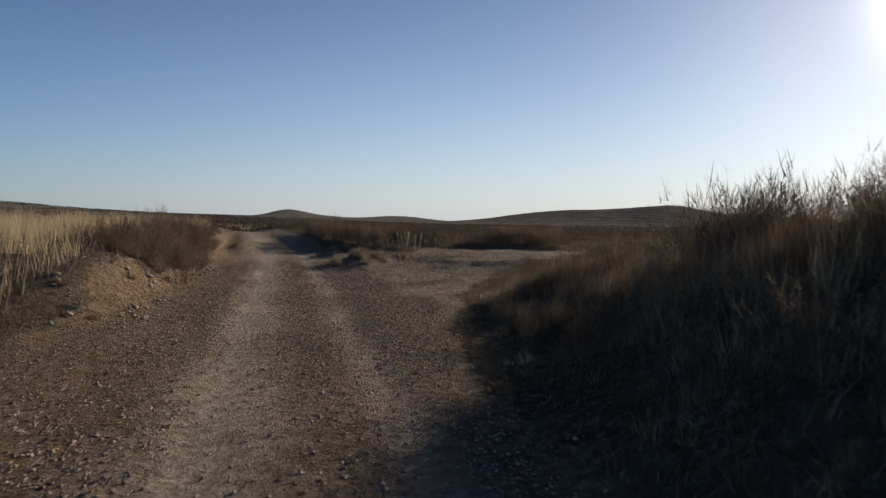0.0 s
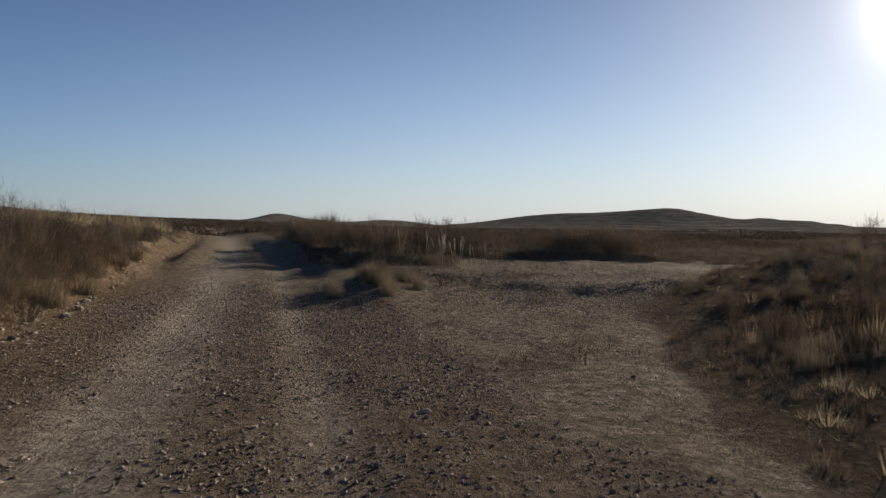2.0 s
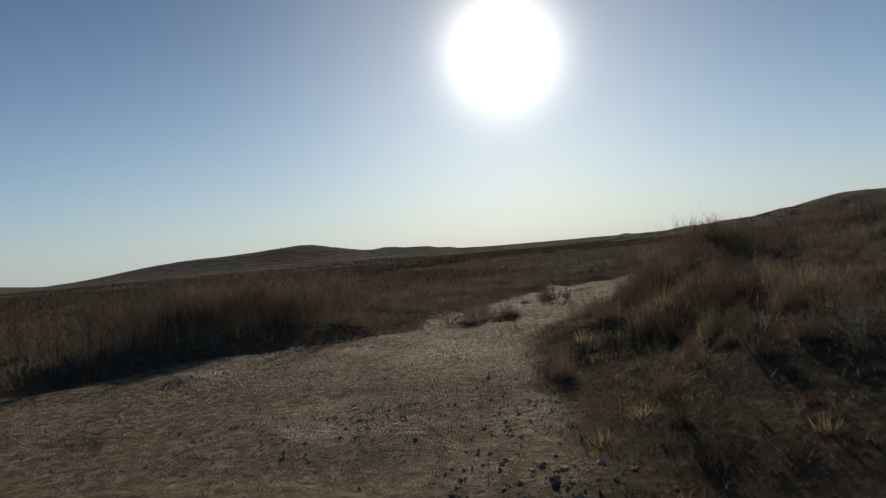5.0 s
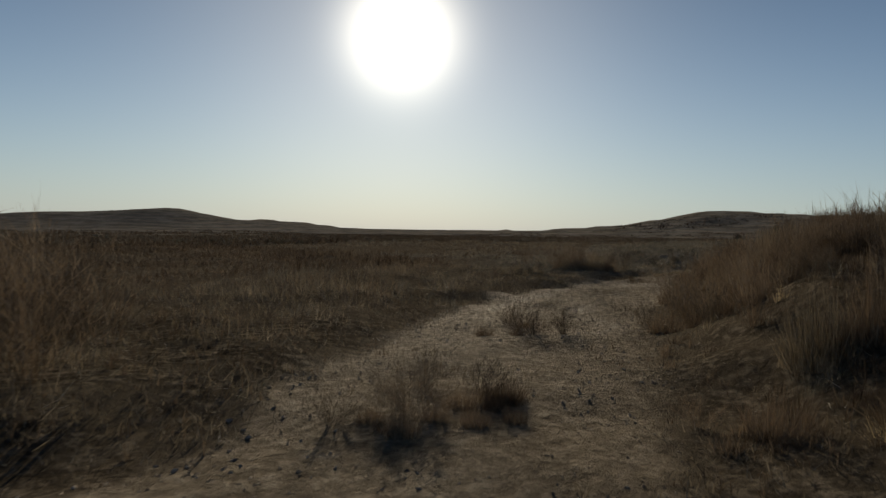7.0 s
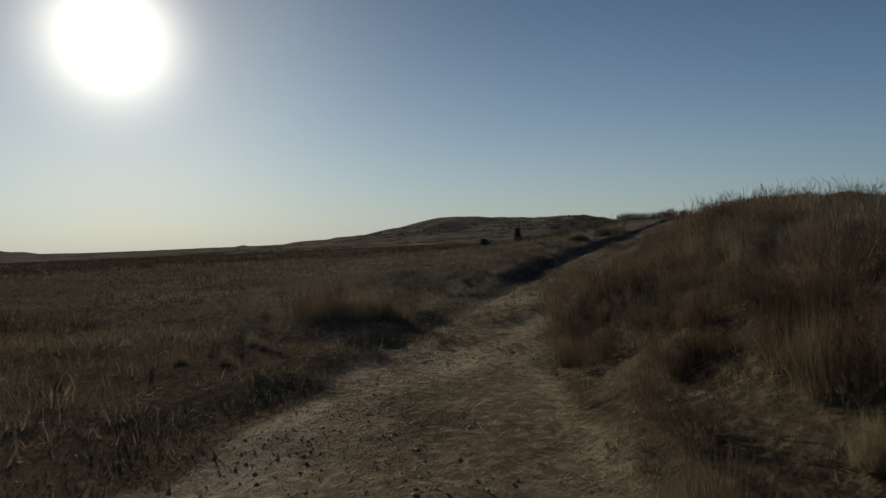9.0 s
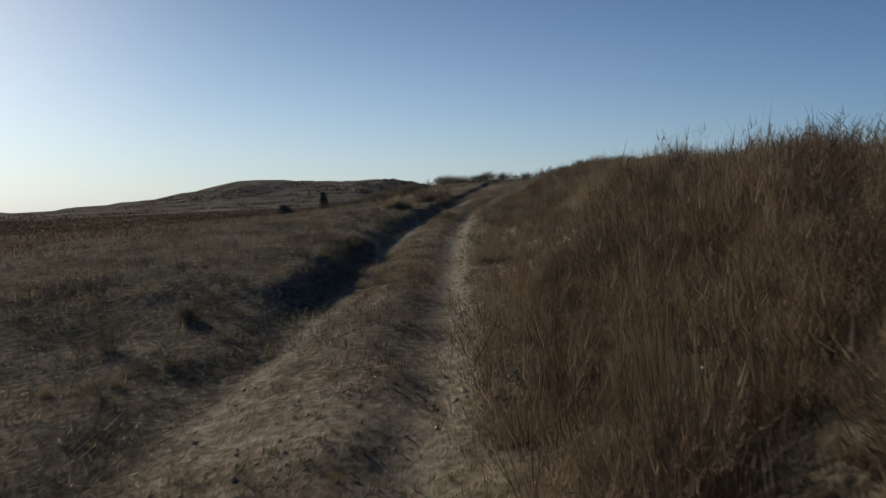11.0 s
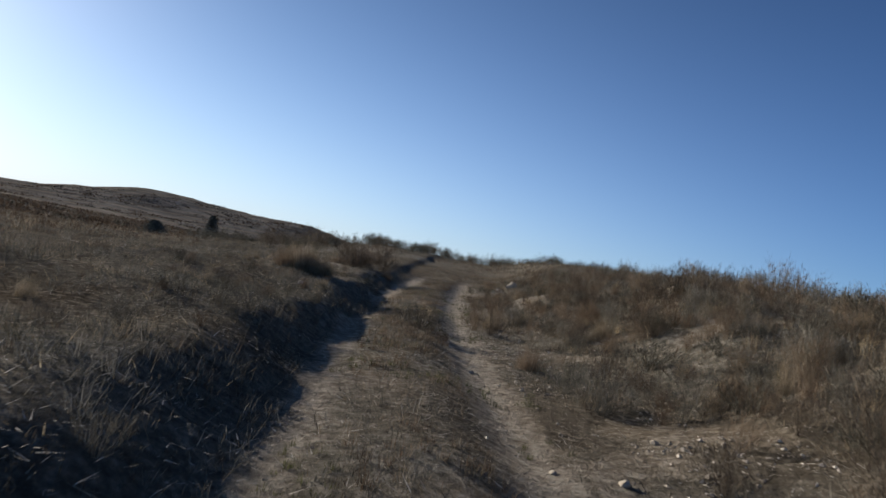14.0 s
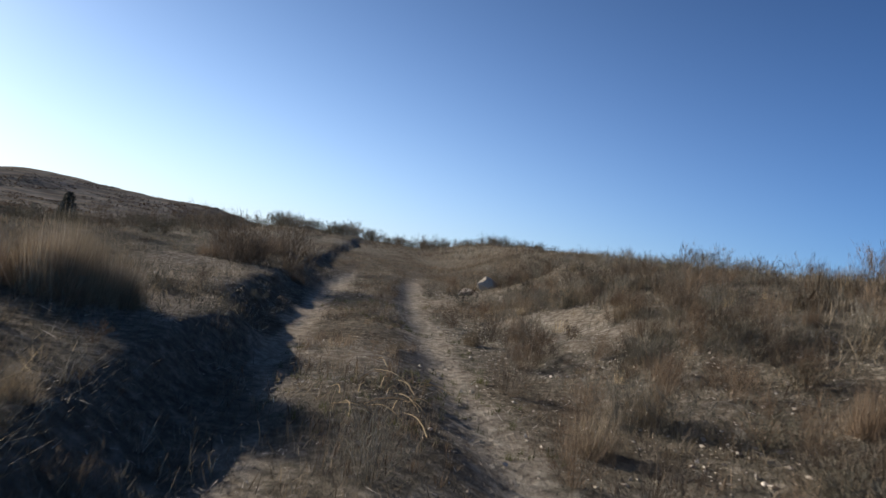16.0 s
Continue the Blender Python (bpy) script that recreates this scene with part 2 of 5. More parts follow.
    worn_road = np.exp(-(((m - 0.62) / 0.42) ** 2)) * (0.9 + 0.25 * wobble(x, y, 1.3, 36)) + 0.6 * np.exp(-(((m + 0.76) / 0.24) ** 2)) * (0.8 + 0.4 * wobble(x, y, 1.7, 37))
    wheel = np.maximum(np.clip(1.35 * worn_road, 0, 1) * on_road, rut * on_spur)
    wheel = np.maximum(wheel, np.where((x > 3) & (x < 27), bare * smooth(0.2 + 0.8 * streak) * 0.9, 0))
    _, g = along([(1.9, -2), (1.2, 5), (0.35, 11), (-0.5, 14.6), (-1.6, 18.8), (-2.7, 25)], x, y)
    stony = np.maximum(smooth((24 - y) / 4) * bare * (0.06 + 0.94 * smooth((g + 0.25 + 1.2 * edge) / 0.5)), 0.6 * np.exp(-((b / 0.6) ** 2)))
    bare = np.where((g < 0) & (x < 5) & (y < 26), bare * np.clip(0.8 + 0.3 * wobble(x, y, 0.9, 22) + 0.3 * wobble(x, y, 0.35, 23), 0.2, 1), bare)
    z = z + bare * (x > 0) * (0.028 * wobble(s * 0.6, right, 0.4, 28) + 0.018 * wobble(x, y, 0.26, 29)) * smooth((30 - x) / 4) * smooth((y - 15) / 3)
    dusty = np.clip(smooth((x - 18) / 8) * np.where(left > 0, smooth((16 - left) / 9), smooth((7 - right) / 5)) * (0.55 + 0.6 * wobble(x, y, 2.7, 24) + 0.3 * wobble(x, y, 0.7, 25)), 0, 1)
    ochre = np.clip(4 * bank * (1 - bank), 0, 1) * (m > 0) * (x < 0) + 0.5 * smooth((m - 1.0) / 1.2) * bare * (x < 0)
    return z, bare, stony, wheel, np.clip(ochre, 0, 1), dusty


# ---- materials ----
def material(name, rough=0.9, spec=0.2):
    mat = bpy.data.materials.new(name)
    mat.use_nodes = True
    nodes, links = mat.node_tree.nodes, mat.node_tree.links
    bsdf = nodes["Principled BSDF"]
    bsdf.inputs["Roughness"].default_value = rough
    bsdf.inputs["Specular IOR Level"].default_value = spec
    return mat, nodes, links, bsdf


def noise_node(nodes, links, vec, scale, detail=6, rough=0.6):
    n = nodes.new("ShaderNodeTexNoise")
    n.inputs["Scale"].default_value, n.inputs["Detail"].default_value, n.inputs["Roughness"].default_value = scale, detail, rough
    links.new(vec, n.inputs["Vector"])
    return n.outputs["Fac"]


def ramp(nodes, links, fac, stops):
    n = nodes.new("ShaderNodeValToRGB")
    while len(n.color_ramp.elements) < len(stops):
        n.color_ramp.elements.new(0.5)
    for e, (at, col) in zip(n.color_ramp.elements, stops):
        e.position, e.color = at, (*col, 1)
    links.new(fac, n.inputs[0])
    return n.outputs[0]


def mixed(nodes, links, fac, a, b, how="MIX"):
    n = nodes.new("ShaderNodeMix")
    n.data_type, n.blend_type = "RGBA", how
    for sock, value in ((n.inputs[0], fac), (n.inputs[6], a), (n.inputs[7], b)):
        if isinstance(value, (int, float)):
            sock.default_value = value
        elif isinstance(value, tuple):
            sock.default_value = (*value, 1)
        else:
            links.new(value, sock)
    return n.outputs[2]


def maths(nodes, links, how, a, b=0.0, c=0.0):
    n = nodes.new("ShaderNodeMath")
    n.operation = how
    for sock, value in zip(n.inputs, (a, b, c)):
        if isinstance(value, (int, float)):
            sock.default_value = value
        else:
            links.new(value, sock)
    return n.outputs[0]


def bump(nodes, links, bsdf, height_out, strength, distance):
    n = nodes.new("ShaderNodeBump")
    n.inputs["Strength"].default_value, n.inputs["Distance"].default_value = strength, distance
    links.new(height_out, n.inputs["Height"])
    links.new(n.outputs[0], bsdf.inputs["Normal"])


def ground_material():
    mat, nodes, links, bsdf = material("earth", 0.85, 0.0)
    pos = nodes.new("ShaderNodeNewGeometry").outputs["Position"]
    fine = noise_node(nodes, links, pos, 9.0, 8, 0.7)
    mid = noise_node(nodes, links, pos, 1.3, 5)
    big = noise_node(nodes, links, pos, 0.06, 4)
    attr = {}
    for key in ("bare", "stony", "wheel", "ochre", "dusty"):
        a = nodes.new("ShaderNodeAttribute")
        a.attribute_name = key
        attr[key] = a.outputs["Fac"]
    dirt = ramp(nodes, links, fine, [(0.34, (0.07, 0.058, 0.043)), (0.5, (0.225, 0.19, 0.14)), (0.66, (0.50, 0.44, 0.345))])
    dirt = mixed(nodes, links, maths(nodes, links, "MULTIPLY", mid, 0.7), dirt, (0.23, 0.183, 0.128))
    gravel = ramp(nodes, links, fine, [(0.3, (0.088, 0.064, 0.045)), (0.55, (0.19, 0.142, 0.10)), (0.8, (0.33, 0.262, 0.195))])
    dirt = mixed(nodes, links, maths(nodes, links, "MULTIPLY", attr["stony"], 0.7), dirt, gravel)
    dirt = mixed(nodes, links, maths(nodes, links, "MULTIPLY", attr["wheel"], 0.85), dirt, ramp(nodes, links, fine, [(0.3, (0.215, 0.178, 0.135)), (0.6, (0.51, 0.45, 0.36))]))
    dirt = mixed(nodes, links, maths(nodes, links, "MULTIPLY", attr["ochre"], 0.7), dirt, ramp(nodes, links, fine, [(0.3, (0.115, 0.07, 0.038)), (0.5, (0.25, 0.172, 0.104)), (0.7, (0.44, 0.335, 0.22))]))
    dirt = mixed(nodes, links, maths(nodes, links, "MULTIPLY", attr["dusty"], 0.45), dirt, ramp(nodes, links, fine, [(0.34, (0.13, 0.122, 0.105)), (0.5, (0.27, 0.255, 0.222)), (0.66, (0.47, 0.45, 0.40))]))
    litter = ramp(nodes, links, fine, [(0.34, (0.026, 0.022, 0.017)), (0.5, (0.105, 0.088, 0.066)), (0.66, (0.32, 0.272, 0.208))])
    litter = mixed(nodes, links, ramp(nodes, links, mid, [(0.42, (0, 0, 0)), (0.68, (1, 1, 1))]), litter, (0.155, 0.13, 0.096))
    litter = mixed(nodes, links, ramp(nodes, links, big, [(0.4, (0, 0, 0)), (0.62, (0.75, 0.75, 0.75))]), litter, (0.125, 0.099, 0.07))
    litter = mixed(nodes, links, maths(nodes, links, "MULTIPLY", attr["dusty"], 0.9), litter, ramp(nodes, links, fine, [(0.3, (0.075, 0.069, 0.055)), (0.5, (0.21, 0.195, 0.158)), (0.7, (0.41, 0.382, 0.318))]))
    # pale strips along the terraces of the far slopes
    axes = nodes.new("ShaderNodeSeparateXYZ")
    links.new(pos, axes.inputs[0])
    level = maths(nodes, links, "FRACT", maths(nodes, links, "ADD", maths(nodes, links, "MULTIPLY", axes.outputs["Z"], 0.55), maths(nodes, links, "MULTIPLY", noise_node(nodes, links, pos, 0.011, 6), 6.0)))
    strip = maths(nodes, links, "MULTIPLY", ramp(nodes, links, level, [(0.0, (0.9, 0.9, 0.9)), (0.18, (0.75, 0.75, 0.75)), (0.3, (0, 0, 0)), (0.95, (0, 0, 0)), (1.0, (0.9, 0.9, 0.9))]),
                  maths(nodes, links, "MULTIPLY", maths(nodes, links, "SUBTRACT", axes.outputs["X"], 90.0), 0.006))
    far_strip = nodes.new("ShaderNodeClamp")
    links.new(strip, far_strip.inputs[0])
    far_strip.inputs["Max"].default_value = 0.26
    # haze painted in: ground colour turns a mottled grey with distance
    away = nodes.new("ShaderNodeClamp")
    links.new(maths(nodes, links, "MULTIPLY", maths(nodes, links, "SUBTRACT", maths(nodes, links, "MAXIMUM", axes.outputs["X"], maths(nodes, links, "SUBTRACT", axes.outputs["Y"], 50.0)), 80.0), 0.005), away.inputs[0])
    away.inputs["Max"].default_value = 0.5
    far_haze = ramp(nodes, links, noise_node(nodes, links, pos, 0.12, 8, 0.7), [(0.35, (0.085, 0.085, 0.081)), (0.5, (0.165, 0.165, 0.158)), (0.65, (0.29, 0.287, 0.272))])
    litter = mixed(nodes, links, away.outputs[0], litter, far_haze)
    litter = mixed(nodes, links, far_strip.outputs[0], litter, (0.34, 0.285, 0.205))
    soft_edge = maths(nodes, links, "ADD", attr["bare"], maths(nodes, links, "MULTIPLY", maths(nodes, links, "SUBTRACT", mid, 0.5), 0.9))
    colour = mixed(nodes, links, ramp(nodes, links, soft_edge, [(0.3, (0, 0, 0)), (0.7, (1, 1, 1))]), litter, dirt)
    links.new(colour, bsdf.inputs["Base Color"])
    links.new(maths(nodes, links, "MULTIPLY", attr["bare"], 0.012), bsdf.inputs["Specular IOR Level"])
    rough = noise_node(nodes, links, pos, 28, 6, 0.7)
    bump(nodes, links, bsdf, maths(nodes, links, "ADD", rough, maths(nodes, links, "MULTIPLY", fine, 2.0)), 1.0, 0.07)
    return mat


def blade_material(name, dark, middle, light, gleam=0.25):
    """Dry blades and stalks: every blade has its own tone, patches differ, and a little light comes through."""
    mat, nodes, links, bsdf = material(name, 0.85, 0.1)
    geo = nodes.new("ShaderNodeNewGeometry")
    patch = noise_node(nodes, links, geo.outputs["Position"], 0.45, 3)
    clump = noise_node(nodes, links, geo.outputs["Position"], 2.3, 2)
    tone = maths(nodes, links, "ADD", maths(nodes, links, "MULTIPLY_ADD", geo.outputs["Random Per Island"], 0.4, -0.65), maths(nodes, links, "ADD", maths(nodes, links, "MULTIPLY", patch, 0.9), maths(nodes, links, "MULTIPLY", clump, 1.0)))
    colour = ramp(nodes, links, tone, [(0.15, dark), (0.5, middle), (0.85, light)])
    links.new(colour, bsdf.inputs["Base Color"])
    thin = nodes.new("ShaderNodeBsdfTranslucent")
    links.new(colour, thin.inputs["Color"])
    blend = nodes.new("ShaderNodeMixShader")
    blend.inputs[0].default_value = gleam
    links.new(bsdf.outputs[0], blend.inputs[1])
    links.new(thin.outputs[0], blend.inputs[2])
    links.new(blend.outputs[0], nodes["Material Output"].inputs["Surface"])
    return mat


def stone_material(name, dark, light):
    mat, nodes, links, bsdf = material(name, 0.95, 0.08)
    geo = nodes.new("ShaderNodeNewGeometry")
    info = nodes.new("ShaderNodeObjectInfo")
    fine = noise_node(nodes, links, geo.outputs["Position"], 22, 6, 0.7)
    tone = maths(nodes, links, "ADD", maths(nodes, links, "MULTIPLY", geo.outputs["Random Per Island"], 0.5),
                 maths(nodes, links, "ADD", maths(nodes, links, "MULTIPLY", info.outputs["Random"], 0.2), maths(nodes, links, "MULTIPLY", fine, 0.4)))
    colour = ramp(nodes, links, tone, [(0.2, dark), (0.9, light)])
    links.new(colour, bsdf.inputs["Base Color"])
    bump(nodes, links, bsdf, fine, 0.6, 0.01)
    return mat


EARTH = ground_material()
STRAW = blade_material("straw", (0.10, 0.080, 0.053), (0.225, 0.183, 0.124), (0.43, 0.36, 0.255), 0.26)
PALE = blade_material("pale_straw", (0.30, 0.235, 0.135), (0.50, 0.40, 0.24), (0.66, 0.55, 0.36), 0.32)
BLEACHED = blade_material("bleached_straw", (0.40, 0.36, 0.29), (0.58, 0.53, 0.44), (0.75, 0.70, 0.60), 0.25)
WEED = blade_material("dead_weed", (0.045, 0.036, 0.027), (0.125, 0.10, 0.073), (0.26, 0.213, 0.155), 0.2)
RUSTY = blade_material("rusty_weed", (0.068, 0.048, 0.032), (0.168, 0.123, 0.083), (0.32, 0.245, 0.168), 0.24)
GREY = blade_material("grey_weed", (0.062, 0.057, 0.045), (0.165, 0.153, 0.12), (0.37, 0.345, 0.28), 0.18)
BROWN = blade_material("brown_weed", (0.034, 0.024, 0.016), (0.09, 0.064, 0.042), (0.18, 0.13, 0.087), 0.2)
SAGE = blade_material("grey_sage", (0.048, 0.045, 0.034), (0.105, 0.097, 0.071), (0.19, 0.175, 0.13), 0.12)
LEAF = blade_material("evergreen_needle", (0.05, 0.052, 0.045), (0.10, 0.102, 0.085), (0.18, 0.18, 0.145), 0.15)
GREEN = blade_material("green_shoot", (0.045, 0.05, 0.022), (0.10, 0.105, 0.045), (0.18, 0.18, 0.08), 0.25)
BARK = stone_material("bark", (0.05, 0.038, 0.028), (0.13, 0.10, 0.075))
GRAVEL = stone_material("gravel", (0.13, 0.097, 0.073), (0.50, 0.42, 0.335))
LIMESTONE = stone_material("limestone", (0.17, 0.14, 0.10), (0.44, 0.39, 0.31))
CHALK = stone_material("chalk", (0.30, 0.26, 0.205), (0.66, 0.60, 0.50))
CLOD = stone_material("clod", (0.15, 0.122, 0.09), (0.48, 0.41, 0.315))


# ---- mesh helpers ----
def fast_mesh(name, verts, faces, mats, mat_index=None, smooth_faces=True):
    """A mesh from numpy arrays; faces is one array of triangles or quads."""
    me = bpy.data.meshes.new(name)
    n, k = faces.shape
    me.vertices.add(len(verts))
    me.vertices.foreach_set("co", np.ascontiguousarray(verts, dtype=np.float32).ravel())
    me.loops.add(n * k)
    me.loops.foreach_set("vertex_index", np.ascontiguousarray(faces, dtype=np.int32).ravel())
    me.polygons.add(n)
    me.polygons.foreach_set("loop_start", np.arange(0, n * k, k, dtype=np.int32))
    me.polygons.foreach_set("loop_total", np.full(n, k, dtype=np.int32))
    for m in mats:
        me.materials.append(m)
    if mat_index is not None:
        me.polygons.foreach_set("material_index", mat_index.astype(np.int32))
    me.update(calc_edges=True)
    me.polygons.foreach_set("use_smooth", np.full(n, smooth_faces))
    me.validate()
    return me


def blades(base, tall, width, lean, rng, bend=0.5):
    """Bent, tapering blades: three triangles each. base: n x 3 roots; tall, width, lean: n lengths in metres."""
    n = len(base)
    az, face = rng.uniform(0, 2 * np.pi, n), rng.uniform(0, 2 * np.pi, n)
    out = np.stack([np.cos(az), np.sin(az), np.zeros(n)], 1) * lean[:, None]
    across = np.stack([np.cos(face), np.sin(face), np.zeros(n)], 1) * width[:, None] * 0.5
    up = np.zeros((n, 3))
    up[:, 2] = tall
    mid = base + out * (0.5 - 0.3 * bend) + up * 0.55
    tip = base + out + up * (1 - 0.25 * bend * np.clip(lean / np.maximum(tall, 1e-3), 0, 1))[:, None]
    verts = np.stack([base - across, base + across, mid - across * 0.8, mid + across * 0.8, tip], 1).reshape(-1, 3)
    o = (np.arange(n) * 5)[:, None, None]
    faces = (o + np.array([[0, 1, 3], [0, 3, 2], [2, 3, 4]])[None]).reshape(-1, 3)
    return verts, faces


def spikes(base, tall, width, lean, rng):
    """Thin blades of one triangle each."""
    n = len(base)
    az, face = rng.uniform(0, 2 * np.pi, n), rng.uniform(0, 2 * np.pi, n)
    across = np.stack([np.cos(face), np.sin(face), np.zeros(n)], 1) * width[:, None] * 0.5
    tip = base + np.stack([np.cos(az) * lean, np.sin(az) * lean, tall], 1)
    return np.stack([base - across, base + across, tip], 1).reshape(-1, 3), np.arange(n * 3).reshape(-1, 3)


def tufts(x, y, tall, count, spread, rng, width=0.008, lean=0.5):
    """Blades of tufts that stand at x, y on the ground."""
    n = len(x)
    r, a = np.sqrt(rng.random((n, count))) * spread[:, None], rng.uniform(0, 2 * np.pi, (n, count))
    bx, by = (x[:, None] + r * np.cos(a)).ravel(), (y[:, None] + r * np.sin(a)).ravel()
    bz = np.repeat(level(x, y), count) - 0.03
    h = np.repeat(tall, count) * rng.uniform(0.45, 1.1, n * count)
    wide = np.repeat(np.broadcast_to(width, (n,)), count) * rng.uniform(0.6, 1.5, n * count)
    return blades(np.stack([bx, by, bz], 1), h, wide, h * lean * rng.uniform(0.2, 1.3, n * count), rng)


def pointed(base, tip, width, rng):
    """One thin triangle from each base to its tip."""
    face = rng.uniform(0, 2 * np.pi, len(base))
    across = np.stack([np.cos(face), np.sin(face), np.zeros(len(base))], 1) * np.reshape(width, (-1, 1)) * 0.5
    return np.stack([base - across, base + across, tip], 1).reshape(-1, 3), np.arange(len(base) * 3).reshape(-1, 3)


def dome(count, spread, tall, rng, open_out=0.9):
    """Roots and tips of a rounded sheaf of fine blades that fan out from a small foot: unit offsets."""
    r, a = np.sqrt(rng.random(count)), rng.uniform(0, 2 * np.pi, count)
    lift = np.sqrt(np.clip(1.08 - r * r, 0.1, 1)) * rng.uniform(0.55, 1.08, count)
    way = np.stack([np.cos(a), np.sin(a)], -1)
    low, high = way * (r * 0.45 * spread)[:, None], way * (r * spread * open_out)[:, None] + rng.normal(0, 0.16 * spread, (count, 2))
    return np.c_[low, np.full(count, -0.03)], np.c_[high, lift * tall]


def sheaves(x, y, spread, tall, count, rng, width):
    """Many small rounded sheaves of fine blades on the ground, as one set of vertices and faces."""
    shapes = [dome(count, 1.0, 1.0, rng) for _ in range(40)]
    low, high = np.array([a for a, _ in shapes]), np.array([b for _, b in shapes])
    pick = rng.integers(0, 40, len(x))
    grow = np.stack([spread, spread, tall], 1)[:, None]
    place = np.stack([x, y, level(x, y)], 1)[:, None]
    roots = low[pick] * np.stack([spread, spread, np.ones(len(x))], 1)[:, None] + place
    tips = high[pick] * grow + place
    wide = width * rng.uniform(0.6, 1.5, len(x) * count)
    return (*pointed(roots.reshape(-1, 3), tips.reshape(-1, 3), wide, rng), count)


def scatter(x0, x1, y0, y1, per_m2, rng):
    n = int((x1 - x0) * (y1 - y0) * per_m2)
    return rng.uniform(x0, x1, n), rng.uniform(y0, y1, n)


# ---- the ground: one sheet to the horizon ----
def lines(a, fine_a, fine_b, b, cell, fine, reach):
    inner = np.r_[np.arange(a, fine_a, cell), np.arange(fine_a, fine_b, fine), np.arange(fine_b, b + cell / 2, cell)]
    out, at, d = [], 0.0, cell
    while at < reach:
        d = min(d * 1.085, 9.0) if at < 620 else d * 1.12
        at += d
        out.append(at)
    out = np.array(out)
    return np.r_[a - out[::-1], inner, inner[-1] + out]


GX, GY = lines(-8, -5, 58, 62, 0.32, 0.18, 3800), lines(-3, 19, 39, 42, 0.32, 0.18, 3800)
gx, gy = np.meshgrid(GX, GY)
gz, g_bare, g_stony, g_wheel, g_ochre, g_dusty = zones(gx.ravel(), gy.ravel())
cols, rows_n = len(GX), len(GY)
corner = (np.arange(rows_n - 1)[:, None] * cols + np.arange(cols - 1)[None]).ravel()
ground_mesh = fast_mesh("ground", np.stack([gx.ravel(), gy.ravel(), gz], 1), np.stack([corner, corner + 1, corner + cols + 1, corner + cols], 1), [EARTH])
for key, values in (("bare", g_bare), ("stony", g_stony), ("wheel", g_wheel), ("ochre", g_ochre), ("dusty", g_dusty)):
    ground_mesh.attributes.new(key, "FLOAT", "POINT").data.foreach_set("value", values.astype(np.float32))
ground = tagged(new("ground", ground_mesh), "dry rolling steppe earth with a stony dirt track", "ground", kind="structure")


SHEET = {"level": gz, "bare": g_bare, "stony": g_stony, "wheel": g_wheel}
SHEET = {key: values.reshape(rows_n, cols) for key, values in SHEET.items()}


def sheet(x, y, *keys):
    """Values of the ground sheet at places on it."""
    x, y = np.asarray(x, float), np.asarray(y, float)
    i, j = np.clip(np.searchsorted(GX, x) - 1, 0, cols - 2), np.clip(np.searchsorted(GY, y) - 1, 0, rows_n - 2)
    u, v = (x - GX[i]) / (GX[i + 1] - GX[i]), (y - GY[j]) / (GY[j + 1] - GY[j])
    found = []
    for key in keys:
        a = SHEET[key]
        found.append((a[j, i] * (1 - u) + a[j, i + 1] * u) * (1 - v) + (a[j + 1, i] * (1 - u) + a[j + 1, i + 1] * u) * v)
    return found[0] if len(keys) == 1 else found


def level(x, y):
    return sheet(x, y, "level")


# ---- loose stones on the ground ----
def lumps(n_kinds, rng, rough=0.28):
    """Angular stone shapes of twenty faces."""
    bm = bmesh.new()
    bmesh.ops.create_icosphere(bm, subdivisions=1, radius=1.0)
    bm.verts.ensure_lookup_table()
    unit = np.array([v.co[:] for v in bm.verts])
    faces = np.array([[v.index for v in f.verts] for f in bm.faces])
    bm.free()
    return [unit * rng.uniform(1 - rough, 1 + rough, (len(unit), 1)) * rng.uniform((0.8, 0.6, 0.4), (1.25, 1.0, 0.75)) for _ in range(n_kinds)], faces


LUMPS, LUMP_FACES = lumps(12, RNG)
CHIP = np.array([(1, 0, 0), (-1, 0, 0), (0, 1, 0), (0, -1, 0), (0, 0, 1), (0, 0, -1)], float)
CHIP_FACES = np.array([(0, 2, 4), (2, 1, 4), (1, 3, 4), (3, 0, 4), (2, 0, 5), (1, 2, 5), (3, 1, 5), (0, 3, 5)])
CHIPS = [(CHIP + RNG.normal(0, 0.3, CHIP.shape)) * RNG.uniform((0.8, 0.6, 0.4), (1.3, 1.0, 0.8)) for _ in range(24)]


def strewn(x, y, size, sink, rng, shapes, shape_faces):
    """Many stones as one set of vertices and faces."""
    n = len(x)
    shape = np.array(shapes)[rng.integers(0, len(shapes), n)]
    a = rng.uniform(0, 2 * np.pi, n)
    c, s = np.cos(a)[:, None], np.sin(a)[:, None]
    v = shape * size[:, None, None]
    rot = np.stack([v[..., 0] * c - v[..., 1] * s, v[..., 0] * s + v[..., 1] * c, v[..., 2]], -1)
    z = level(x, y) + size * sink
    rot += np.stack([x, y, z], 1)[:, None]
    faces = (np.arange(n)[:, None, None] * shape.shape[1] + shape_faces[None]).reshape(-1, 3)
    return rot.reshape(-1, 3), faces


def gravel_bed(name, label, box, per_m2, small, large, keep, seed, mat=GRAVEL, shapes=CHIPS, shape_faces=CHIP_FACES):
    rng = np.random.default_rng(seed)
    x, y = scatter(*box, per_m2, rng)
    k = keep(x, y) > rng.random(len(x))
    x, y = x[k], y[k]
    size = small + (large - small) * rng.random(len(x)) ** 3
    verts, faces = strewn(x, y, size, 0.25, rng, shapes, shape_faces)
    return tagged(new(name, fast_mesh(name, verts, faces, [mat], smooth_faces=False)), label, "gravel", kind="stuff")


